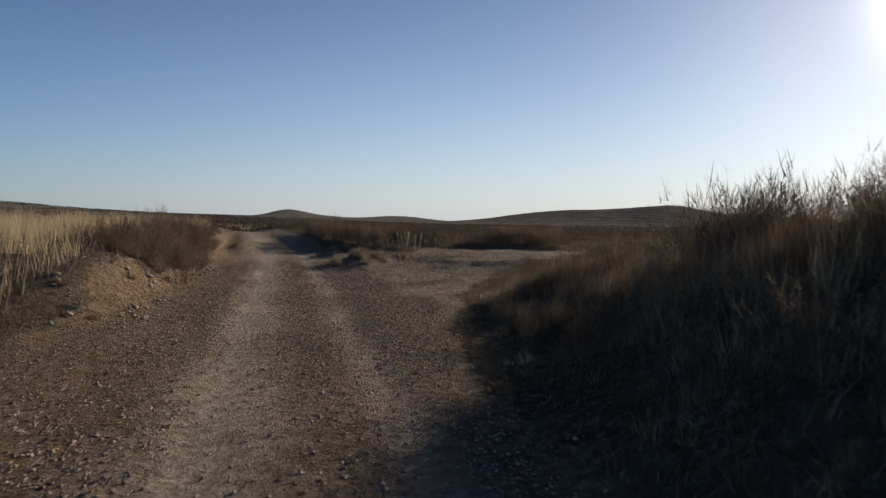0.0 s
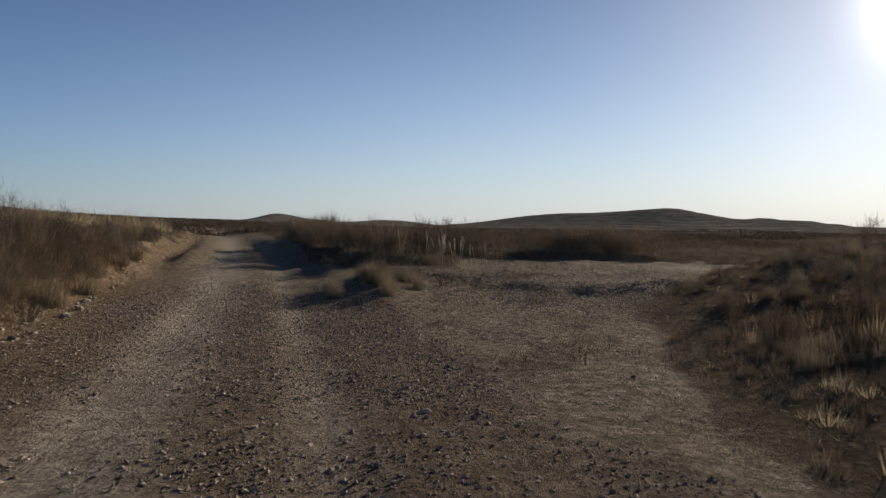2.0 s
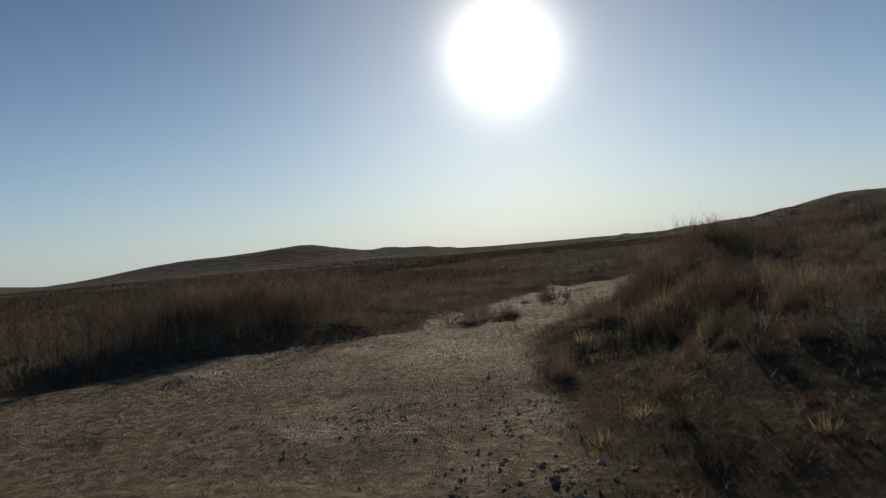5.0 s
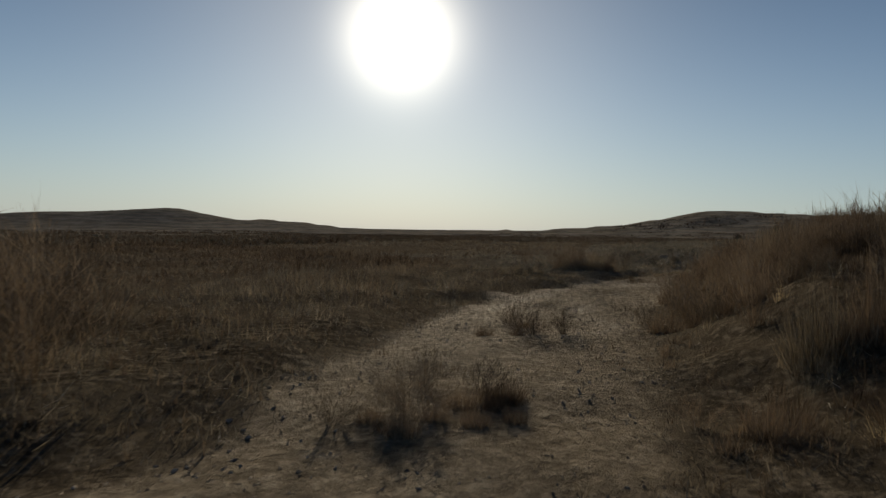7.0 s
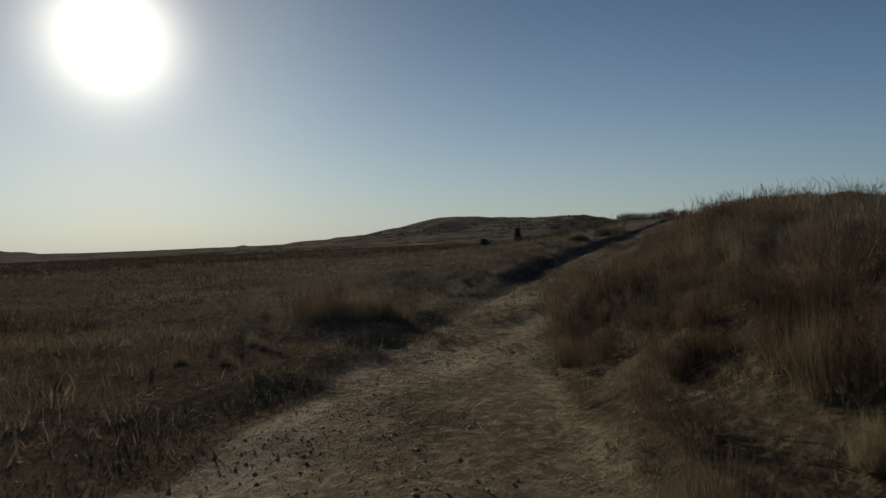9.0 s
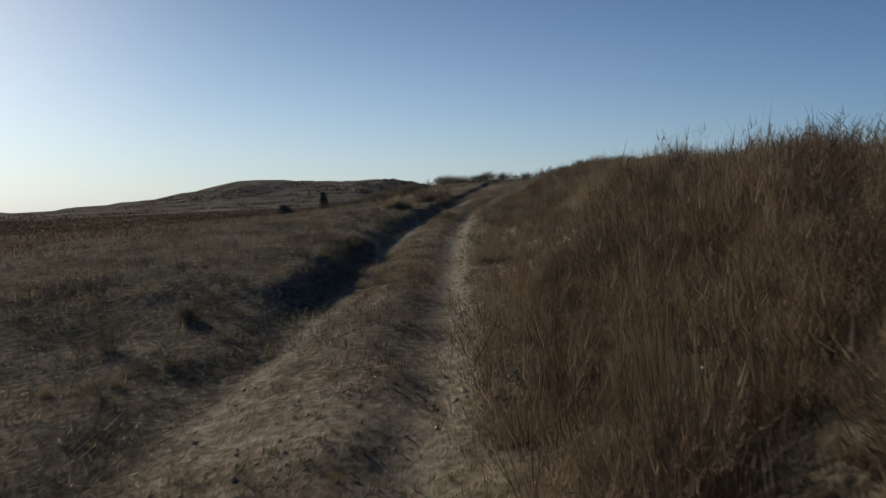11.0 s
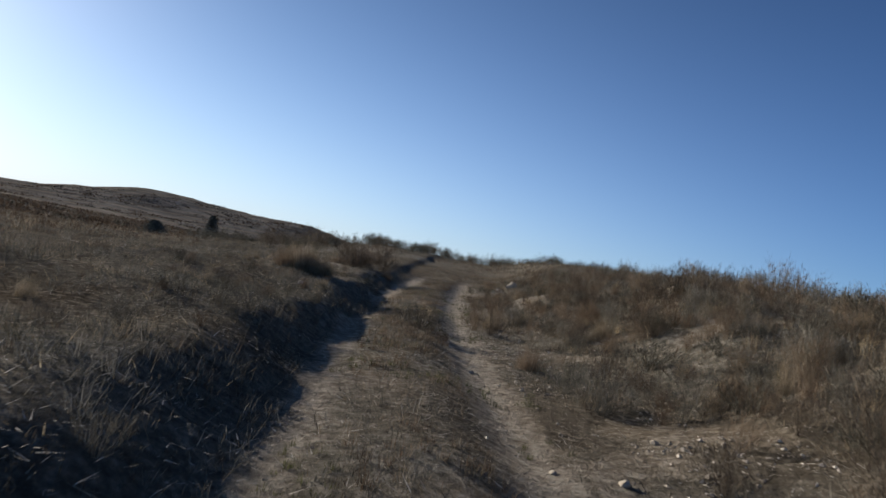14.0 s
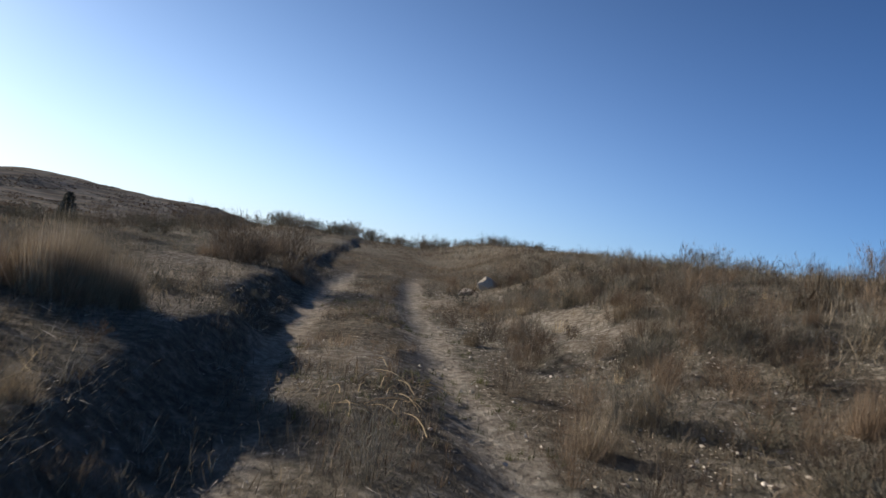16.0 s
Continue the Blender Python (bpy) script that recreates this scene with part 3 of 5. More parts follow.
def on_main_road(x, y):
    bare, stony, wheel = sheet(x, y, "bare", "stony", "wheel")
    _, m = along(ROAD, x, y)
    return np.clip(bare * stony * (0.35 + 0.65 * smooth((2.9 - m) / 1.4)) * (1 - 0.93 * wheel) * (0.75 + 0.5 * wobble(x, y, 0.9, 31)), 0, 1)


def on_spur_track(x, y):
    bare, stony, wheel = sheet(x, y, "bare", "stony", "wheel")
    return np.clip(bare * (0.6 + 0.6 * wobble(x, y, 1.1, 33)) * (1 - 0.6 * wheel), 0, 1)


gravel_bed("road_gravel", "grey and mauve crushed stone strewn over the road", (-6, 4.5, 1, 25), 760, 0.006, 0.021, on_main_road, 41)
gravel_bed("road_cobbles", "larger grey stones among the crushed stone of the road", (-6, 4.5, 1, 25), 9, 0.013, 0.032, on_main_road, 43, GRAVEL, LUMPS, LUMP_FACES)
def on_slope(x, y):
    s, d = along(RIGHT_XY, x, y)
    return np.clip(np.exp(-(((d + 0.9) / 1.0) ** 2)) * (0.3 + 0.3 * smooth((x - 30) / 2) * smooth((40 - x) / 3) + 0.7 * wobble(x, y, 0.9, 34)), 0, 1)


gravel_bed("slope_rubble", "pale stone chips on the lower slope beside the track", (26, 60, 30, 36.5), 260, 0.007, 0.03, on_slope, 44, CHALK)
gravel_bed("track_gravel", "small pale stones strewn over the dirt track", (-3, 62, 20, 40), 80, 0.006, 0.015, on_spur_track, 42, CLOD)

def on_patch(x, y):
    bare = sheet(x, y, "bare")
    _, m = along(ROAD, x, y)
    return np.clip(bare * (m < -1.9) * (0.45 + 0.8 * wobble(x, y, 1.6, 35)), 0, 1)


gravel_bed("crumbled_earth", "crumbs of dry earth over the dirt patch", (-1, 28, 15, 37), 200, 0.006, 0.02, on_patch, 46, CLOD)

ROCK_MESHES = []
for n in range(6):
    bm = bmesh.new()
    bmesh.ops.create_icosphere(bm, subdivisions=2, radius=1.0)
    flat = Vector((RNG.uniform(0.85, 1.3), RNG.uniform(0.7, 1.0), RNG.uniform(0.45, 0.75)))
    for v in bm.verts:
        d = 1 + 0.35 * noise.noise(v.co * 1.1 + Vector((n * 7.3, 1, 2))) + 0.16 * noise.noise(v.co * 2.9 + Vector((3, n * 5.1, 0)))
        v.co = Vector((v.co.x * flat.x, v.co.y * flat.y, v.co.z * flat.z)) * d
    me = bpy.data.meshes.new("stone")
    bm.to_mesh(me)
    bm.free()
    me.materials.append(LIMESTONE)
    ROCK_MESHES.append(me)


def stone(x, y, size, label, group, rng, sink=0.2):
    ob = tagged(new("stone", ROCK_MESHES[rng.integers(0, 6)]), label, "stone", group)
    z = float(level(np.array([x]), np.array([y]))[0])
    ob.matrix_basis = pose(x, y, z + size * sink, rng.uniform(-15, 15), rng.uniform(-15, 15), rng.uniform(0, 360)) @ Matrix.Scale(size, 4)
    return ob


def stones_within(count, box, keep, small, large, label, group, seed):
    rng = np.random.default_rng(seed)
    x, y = scatter(*box, 60, rng)
    k = np.flatnonzero(keep(x, y) > rng.random(len(x)))[:count]
    for a, b in zip(x[k], y[k]):
        stone(a, b, small + (large - small) * rng.random() ** 2.5, label, group, rng)


def earth_bank(x, y):
    _, m = along(ROAD, x, y)
    return ((m > 2.1) & (m < 3.7)) * smooth((y - 7) / 3) * 0.5


def road_floor(x, y):
    _, m = along(ROAD, x, y)
    return (np.abs(m) < 2.2) * 0.3


def berm_line(x, y):
    _, b = along([(-1.5, 24.6), (-0.6, 23.1), (0.5, 22.3), (1.4, 21.4), (2.6, 21.2), (3.8, 21.9)], x, y)
    return np.exp(-((b / 0.3) ** 2)) * 0.7


def right_foot(x, y):
    _, d = along(RIGHT_XY, x, y)
    return np.exp(-(((d + 0.3) / 0.55) ** 2)) * 0.5


stones_within(110, (-8, -3, 7, 22), earth_bank, 0.02, 0.075, "pale limestone chunk stuck in the ochre earth bank", "stones of the earth bank", 51)
stones_within(30, (-5.5, 1, 2, 22), road_floor, 0.015, 0.035, "grey-brown stone lying on the gravel road", "stones on the road", 52)
stones_within(80, (-2, 4.5, 20, 25.5), berm_line, 0.012, 0.036, "dusty stone in a low ridge of pushed-up rubble", "stones of the rubble ridge", 53)
stones_within(70, (26, 50, 31, 36), right_foot, 0.014, 0.045, "white limestone piece at the foot of the grassy bank", "stones at the bank foot", 54)
gravel_bed("bank_rubble", "small limestone chips crumbling out of the earth bank", (-9, -3, 7, 24), 40, 0.008, 0.05, earth_bank, 56, LIMESTONE, LUMPS, LUMP_FACES)
gravel_bed("ridge_rubble", "broken dusty stone of a low pushed-up ridge", (-2, 4.5, 20, 25.5), 120, 0.008, 0.035, berm_line, 57, CLOD, LUMPS, LUMP_FACES)
rng = np.random.default_rng(55)
for x, y, size, label in [(49.9, 31.8, 0.15, "large white limestone boulder on the grassy slope"), (50.3, 32.3, 0.1, "white limestone block beside a larger boulder"),
                          (63.5, 33.2, 0.36, "broad pale limestone outcrop among dry weeds"), (64.3, 32.6, 0.22, "pale weathered limestone block among dry weeds"),
                          (62.8, 33.9, 0.24, "pale limestone block beside a larger outcrop"), (49.0, 38.7, 0.09, "bright white stone on the earth bank"),
                          (29.9, 33.3, 0.06, "whitish stone at the edge of the wheel track"), (31.6, 33.2, 0.075, "flat whitish stone at the edge of the wheel track")]:
    stone(x, y, size, label, "", rng)


def cloddy(x, y):
    _, b = along([(-1.5, 24.0), (-0.9, 22.4), (-0.3, 21.0), (0.6, 20.3), (1.6, 20.6)], x, y)
    return np.exp(-((b / 0.75) ** 2)) * np.clip(0.5 + 0.9 * wobble(x, y, 0.5, 40), 0, 1)


gravel_bed("ridge_clods", "rough grey-brown clods pushed up along the edge of the patch", (-3, 3.5, 19, 25), 100, 0.008, 0.024, cloddy, 58, CLOD, LUMPS, LUMP_FACES)


def tyre_print(line, label):
    """Two rows of slanting lugs pressed up out of the dust along a plan line."""
    verts, faces, run = [], [], lengths(line)
    rng = np.random.default_rng(59)
    for n in range(int(run[-1] / 0.06)):
        at = n * 0.06
        k = min(int(np.searchsorted(run, at, "right")) - 1, len(line) - 2)
        (ax, ay), (bx, by) = line[k], line[k + 1]
        size = run[k + 1] - run[k]
        wx, wy = (bx - ax) / size, (by - ay) / size
        for side in (-1, 1):
            if rng.random() < 0.3:
                continue
            cx, cy = ax + wx * (at - run[k]) - wy * 0.05 * side + rng.normal(0, 0.006), ay + wy * (at - run[k]) + wx * 0.05 * side + rng.normal(0, 0.006)
            lx, ly = -wy * 0.035 + wx * 0.012 * side, wx * 0.035 + wy * 0.012 * side
            o = len(verts)
            for u, v, up in ((-1, -1, -0.01), (1, -1, -0.01), (1, 1, -0.01), (-1, 1, -0.01), (-0.8, -0.5, 0.003), (0.8, -0.5, 0.003), (0.8, 0.5, 0.003), (-0.8, 0.5, 0.003)):
                px, py = cx + lx * u + wx * 0.017 * v, cy + ly * u + wy * 0.017 * v
                verts.append((px, py, float(level(px, py)) + up))
            faces += [(o + 4, o + 5, o + 6, o + 7), (o, o + 1, o + 5, o + 4), (o + 1, o + 2, o + 6, o + 5), (o + 2, o + 3, o + 7, o + 6), (o + 3, o, o + 4, o + 7)]
    return tagged(new("tyre_print", fast_mesh("tyre_print", np.array(verts), np.array(faces), [CLOD], smooth_faces=False)), label, "tyre print", kind="stuff")


PRINT = [(-0.75, 17.0), (-0.24, 18.57), (0.18, 19.92), (0.62, 21.2)]
tyre_print(PRINT, "tyre tread print pressed into the dusty patch")
tyre_print([(x + 0.30, y - 0.02) for x, y in PRINT], "second tyre tread print beside the first in the dust")


# ---- dry vegetation that nobody could count ----
WAY = [(0.2, -4), (-1.5, 10), (0.5, 17.8), (5.5, 25.8), (13.6, 31.6), (23.6, 33.8), (34, 35.6), (46, 37), (58, 36.6), (70, 36)]


def cover(x, y):
    """How densely things grow, and how tall."""
    bare = sheet(x, y, "bare")
    s, dr = along(RIGHT_XY, x, y)
    right = -dr
    sl, left = along(LEFT_XY, x, y)
    _, m = along(ROAD, x, y)
    patchy = 0.58 + 0.5 * wobble(x, y, 3.3, 60) + 0.5 * wobble(x, y, 1.3, 61) + 0.35 * wobble(x, y, 0.5, 62)
    hummock = wobble(x, y, 0.55, 38) + 0.8 * wobble(x, y, 1.5, 39)
    thick = np.clip(patchy + 0.45 + 0.35 * hummock, 0.12, 1) * (1 - smooth(bare * 1.25))
    thick = np.where((left > 0) & (left < 3.5) & (x > 40), thick * 0.3, thick)
    thick = np.where((left > 0.6) & (left < 7) & (x > 17) & (x <= 45), thick * (0.35 + 0.3 * smooth((x - 30) / 8)), thick)
    tall = np.full(x.shape, 0.30)
    tall = np.where((right > 0) & (y < 12), 0.22 + 0.12 * np.clip(right, 0, 3.5), tall)
    tall = np.where((right > 0) & (y >= 12) & (x < 12), 0.24, tall)
    tall = np.where((right > 0) & (x > 12), 0.29 + 0.26 * smooth((x - 20) / 4) * smooth((33 - x) / 4), tall)
    tall = np.where((left > 0) & (left < 7) & (m < -1), 0.30 + 0.28 * smooth((5.5 - x) / 2.5), tall)
    tall = np.where((left > 0) & (x > 22), np.where((left < 3.5) & (x > 38), 0.13, 0.17 + 0.05 * smooth((x - 30) / 7)), tall)
    tall = np.where((m > 2) & (x < 0), 0.5, tall)
    tall = np.where((right < 0) & (left < 0) & (m < -1.5), 0.15, tall)
    edge_short = 0.5 + 0.5 * smooth(np.maximum(np.maximum(right, left), m - 3.0) / 1.4)
    tall = tall * np.where((right < 0) & (left < 0), 1.0, edge_short) * (0.8 + 0.4 * wobble(x, y, 2.7, 63)) * (0.6 + 0.8 * smooth(0.5 + 0.6 * hummock))
    return thick, np.clip(tall, 0.05, 1.2)


def weeds(x, y, tall, stems, twigs, rng, width):
    """Upright dead stalks with short side twigs."""
    n = len(x)
    v1, f1 = tufts(x, y, tall, stems, tall * 0.35, rng, width, 0.35)
    root = v1.reshape(-1, 5, 3)
    pick = rng.integers(0, stems, (n, twigs)) + (np.arange(n) * stems)[:, None]
    pick = pick.ravel()
    low, mid, tip = root[pick, :2].mean(1), root[pick, 2:4].mean(1), root[pick, 4]
    u = rng.uniform(0.25, 1.0, len(pick))[:, None]
    at = np.where(u < 0.5, low + (mid - low) * 2 * u, mid + (tip - mid) * (2 * u - 1))
    t = np.repeat(tall, twigs)
    v2, f2 = spikes(at, t * rng.uniform(0.06, 0.3, len(at)), np.repeat(np.broadcast_to(width, (n,)), twigs) * rng.uniform(0.6, 1.3, len(at)), t * rng.uniform(0.08, 0.28, len(at)), rng)
    return np.r_[v1, v2], np.r_[f1, f2 + len(v1)]


def stuff(name, label, category, verts, faces, mats, index=None):
    return tagged(new(name, fast_mesh(name, verts, faces, mats, index, False)), label, category, kind="stuff")


def grown(box, per_m2, near, far, seed):
    """Places between two distances from the way, thinned by the cover."""
    rng = np.random.default_rng(seed)
    x, y = scatter(*box, per_m2, rng)
    d = np.abs(along(WAY, x, y)[1])
    k = (d >= near) & (d < far)
    x, y = x[k], y[k]
    thick, tall = cover(x, y)
    k = thick > rng.random(len(x))
    return x[k], y[k], tall[k], rng


def field(x, y):
    _, m = along(ROAD, x, y)
    return (m > 3) & (x < 0)


def litter(box, per_m2, near, far, tall, width, seed):
    """A carpet of short dry blades."""
    x, y, t, rng = grown(box, per_m2, near, far, seed)
    n = len(x)
    h = np.minimum(t * 0.6, tall) * rng.uniform(0.4, 1.2, n)
    return spikes(np.stack([x, y, level(x, y) - 0.01], 1), h, width * rng.uniform(0.6, 1.5, n), h * rng.uniform(0.2, 1.8, n), rng)


def two_kinds(x, y, size, seed):
    return (wobble(x, y, size, seed) + 0.5 * wobble(x, y, size / 4, seed + 1) > 0).astype(int)


# close to the way
x, y, tall, rng = grown((-12, 72, -2, 48), 20, 0, 8, 71)
pale = field(x, y)
x, y, tall = x[~pale], y[~pale], tall[~pale]
v, f = weeds(x, y, tall, 3, 9, rng, 0.007)
kind = two_kinds(x, y, 2.6, 65)
ashen = (wobble(x, y, 1.9, 68) + 0.9 * (along(LEFT_XY, x, y)[1] > 0) * (x > 20) + 0.25 * (x > 28) > 0.25) & (x > 12)
kind = np.where(ashen, 2, kind)
stuff("dead_weeds", "brittle brown dead weeds along the dirt track", "weeds", v, f, [WEED, RUSTY, GREY], np.r_[np.repeat(kind, 9), np.repeat(kind, 9)])
x, y, tall, rng = grown((-12, 72, -2, 48), 17, 0, 8, 72)
v, f = tufts(x, y, tall * 0.85, 5, 0.06 + tall * 0.2, rng, 0.006, 0.7)
stuff("dry_grass", "dry straw-coloured grass along the dirt track", "grass", v, f, [STRAW])
v, f = litter((-12, 72, -2, 48), 330, 0, 7, 0.14, 0.006, 76)
stuff("grass_litter", "short dry grass and broken straw covering the verges", "grass", v, f, [WEED, STRAW, GREY], RNG.integers(0, 3, len(f)))
# thick grass of the bank above the track, in many small sheaves
rng = np.random.default_rng(81)
reach = RIGHT_S[17] - 4.0
many = int(reach * 5.5 * 26)
s, right = 4.0 + reach * rng.random(many), 5.5 * rng.random(many)
bx, by = np.interp(s, RIGHT_S, [r[0] for r in RIGHT]), np.interp(s, RIGHT_S, [r[1] for r in RIGHT])
ahead = np.arctan2(np.interp(s + 1, RIGHT_S, [r[1] for r in RIGHT]) - by, np.interp(s + 1, RIGHT_S, [r[0] for r in RIGHT]) - bx)
x, y = bx + right * np.sin(ahead), by - right * np.cos(ahead)
clump = 0.6 * wobble(x, y, 0.5, 82) + wobble(x, y, 1.4, 83)
thick, tall = cover(x, y)
k = thick * smooth(np.where(x > 37, 0.5, 0.6) + clump) * np.where(x > 30, 0.12 + 0.88 * smooth(right / 1.8), 0.35 + 0.65 * smooth(right / 0.8)) * smooth((5.8 - right) / 2.0) > rng.random(len(x))
x, y, tall, clump = x[k], y[k], tall[k], clump[k]
h = np.clip(tall, 0.14, 0.6) * rng.uniform(0.45, 1.15, len(x)) * np.clip(1 + 0.4 * clump, 0.5, 1.5)
tone = np.where((x > 3) & (x < 21), np.where(rng.random(len(x)) < 0.65, 4, 1), np.where(x > 30, rng.choice(np.array([0, 3, 1, 3, 5]), len(x)), rng.choice(np.array([0, 1, 1, 4, 5]), len(x))))
tone = np.where(y < 14, rng.choice(np.array([0, 1, 5, 1]), len(x)), tone)
tone = np.where(rng.random(len(x)) < 0.06, 2, tone)
v, f, per = sheaves(x, y, 0.08 + 0.4 * h * rng.uniform(0.7, 1.3, len(x)), h, 44, rng, 0.0048)
stuff("bank_grass", "clumped tan and rust-brown dry grass on the bank", "grass", v, f, [STRAW, RUSTY, PALE, GREY, BROWN, WEED], np.repeat(tone, per))
# low brown tufts on the middle of the track
x, y = scatter(21, 64, 33, 39, 70, rng)
right = -along(RIGHT_XY, x, y)[1]
k = (np.abs(right + 1.42) < 0.5 + 0.2 * wobble(x, y, 0.8, 93)) & (wobble(x, y, 0.6, 94) + 0.7 * wobble(x, y, 0.25, 95) > -0.05)
x, y = x[k], y[k]
v, f, per = sheaves(x, y, rng.uniform(0.04, 0.12, len(x)), rng.uniform(0.05, 0.16, len(x)), 16, rng, 0.005)
stuff("track_tufts", "low rust-brown tufts on the crown between the ruts", "grass", v, f, [RUSTY, STRAW, WEED], np.repeat(rng.choice(np.array([0, 0, 1, 2]), len(x)), per))
# sparse green shoots in the middle and along the edge of the track
x, y = scatter(24, 62, 33, 39, 60, rng)
right = -along(RIGHT_XY, x, y)[1]
k = (right < -0.1) & (right > -2.2) & (wobble(x, y, 0.9, 91) + 0.6 * wobble(x, y, 0.3, 92) > 0.35)
x, y = x[k], y[k]
v, f, per = sheaves(x, y, rng.uniform(0.03, 0.07, len(x)), rng.uniform(0.03, 0.09, len(x)), 12, rng, 0.006)
stuff("green_shoots", "sparse low green shoots among the straw of the track", "grass", v, f, [GREEN])
# short ashen leaves on the verge across the track
x, y = scatter(18, 66, 35, 44, 330, rng)
left = along(LEFT_XY, x, y)[1]
k = (left > -0.1) & (left < 4.5) & (wobble(x, y, 0.4, 85) + 0.6 * wobble(x, y, 1.4, 86) + rng.uniform(-0.4, 0.7, len(x)) > 0)
x, y = x[k], y[k]
h = rng.uniform(0.04, 0.16, len(x))
v, f = spikes(np.stack([x, y, level(x, y) - 0.01], 1), h, 0.006 * rng.uniform(0.6, 1.5, len(x)), h * rng.uniform(0.2, 1.6, len(x)), rng)
stuff("ashen_weeds", "short ash-grey dead leaves and stems on the verge", "weeds", v, f, [GREY, SAGE, PALE], np.minimum(rng.integers(0, 12, len(x)) // 6 + (rng.random(len(x)) < 0.07), 2))
# clumps of ashen weeds across the track
x, y = scatter(20, 64, 35, 46, 16, rng)
left = along(LEFT_XY, x, y)[1]
k = (left > 0.05) & (left < 8) & (sheet(x, y, "bare") < 0.45) & (wobble(x, y, 0.6, 96) + 0.8 * wobble(x, y, 1.8, 97) + rng.uniform(-0.3, 0.6, len(x)) > 0.05)
x, y, left = x[k], y[k], left[k]
h = rng.uniform(0.06, 0.2, len(x)) * (0.7 + 0.5 * smooth((x - 30) / 6)) * (1 + 0.5 * wobble(x, y, 1.2, 98))
v, f, per = sheaves(x, y, 0.07 + 0.5 * h, h, 22, rng, 0.006)
stuff("ashen_clumps", "grey and straw-coloured clumps of dead weeds on the verge", "weeds", v, f, [GREY, WEED, SAGE, STRAW], np.repeat(rng.choice(np.array([0, 0, 0, 1, 2, 3]), len(x)), per))
# broken bleached straw lying about
x, y = scatter(-8, 66, 2, 44, 190, rng)
d = np.abs(along(WAY, x, y)[1])
k = d < 6
x, y, d = x[k], y[k], d[k]
bare = sheet(x, y, "bare")
k = (d < 6) & ((x > 17) | (d > 1.2)) & ((0.10 + 0.2 * (x > 17) + 0.3 * (x > 26) - 0.2 * (bare > 0.6)) * smooth(0.5 + wobble(x, y, 0.8, 87) + 0.6 * wobble(x, y, 0.3, 88)) > rng.random(len(x)))
x, y = x[k], y[k]
size = 0.03 + 0.11 * rng.random(len(x)) ** 2
v, f = spikes(np.stack([x, y, level(x, y) + 0.012 + 0.05 * rng.random(len(x)) ** 2], 1), size * rng.uniform(-0.1, 0.5, len(x)), 0.0065 * rng.uniform(0.6, 1.6, len(x)), size, rng)
stuff("broken_straw", "bits of bleached broken straw lying on the ground", "straw", v, f, [BLEACHED])
# further off
x, y, tall, rng = grown((-45, 110, -5, 80), 2.8, 8, 32, 73)
pale = field(x, y)
x, y, tall = x[~pale], y[~pale], tall[~pale]
v, f = weeds(x, y, tall * 1.1, 3, 9, rng, 0.018)
kind = ((two_kinds(x, y, 6, 69) + (along(RIGHT_XY, x, y)[1] < 0) * (x > 20) > 1) | ((x > 22) & (rng.random(len(x)) < 0.65))).astype(int)
stuff("dead_weeds", "brown dead weeds over the open steppe", "weeds", v, f, [BROWN, GREY], np.r_[np.repeat(kind, 9), np.repeat(kind, 9)])
x, y, tall, rng = grown((-45, 110, -5, 80), 3.0, 8, 32, 74)
pale = field(x, y)
x, y, tall = np.repeat(x[~pale], 7), np.repeat(y[~pale], 7), np.repeat(tall[~pale], 7)
x, y = x + rng.normal(0, 0.12, len(x)), y + rng.normal(0, 0.12, len(x))
v, f = spikes(np.stack([x, y, level(x, y) - 0.03], 1), tall * rng.uniform(0.5, 1.1, len(x)), 0.02 * rng.uniform(0.6, 1.4, len(x)), tall * rng.uniform(0.1, 0.9, len(x)), rng)
stuff("dry_grass", "rust-brown and tan dry grass over the open steppe", "grass", v, f, [BROWN, RUSTY, STRAW], np.where((x > 24) & (rng.random(len(x)) < 0.6), 2, (rng.random(len(x)) < 0.35).astype(int)))
v, f = litter((-45, 110, -5, 80), 26, 7, 34, 0.2, 0.022, 77)
stuff("grass_litter", "short dark dry grass covering the open steppe", "grass", v, f, [BROWN, RUSTY], (RNG.random(len(f)) < 0.4).astype(int))
x, y, tall, rng = grown((-45, 2, 2, 80), 54, 3, 34, 78)
pale = field(x, y) & (along(ROAD, x, y)[1] > 3.6)
x, y, tall = x[pale], y[pale], tall[pale]
v, f = spikes(np.stack([x, y, level(x, y) - 0.02], 1), tall * rng.uniform(0.8, 1.7, len(x)), 0.014 * rng.uniform(0.6, 1.5, len(x)), tall * rng.uniform(0.1, 0.6, len(x)), rng)
stuff("pale_grass", "tall pale bleached grass of a meadow beside the road", "grass", v, f, [PALE])
x, y, tall, rng = grown((-60, 150, 0, 130), 0.8, 30, 95, 79)
x, y, tall = np.repeat(x, 9), np.repeat(y, 9), np.repeat(tall, 9)
x, y = x + rng.normal(0, 0.3, len(x)), y + rng.normal(0, 0.3, len(x))
v, f = spikes(np.stack([x, y, level(x, y) - 0.04], 1), tall * rng.uniform(0.6, 1.5, len(x)), 0.07 * rng.uniform(0.6, 1.4, len(x)), tall * rng.uniform(0.1, 0.9, len(x)), rng)
stuff("dead_weeds", "dark brown weeds covering the steppe in the middle distance", "weeds", v, f, [BROWN, WEED], np.repeat((rng.random(len(f) // 9) < 0.5).astype(int), 9))
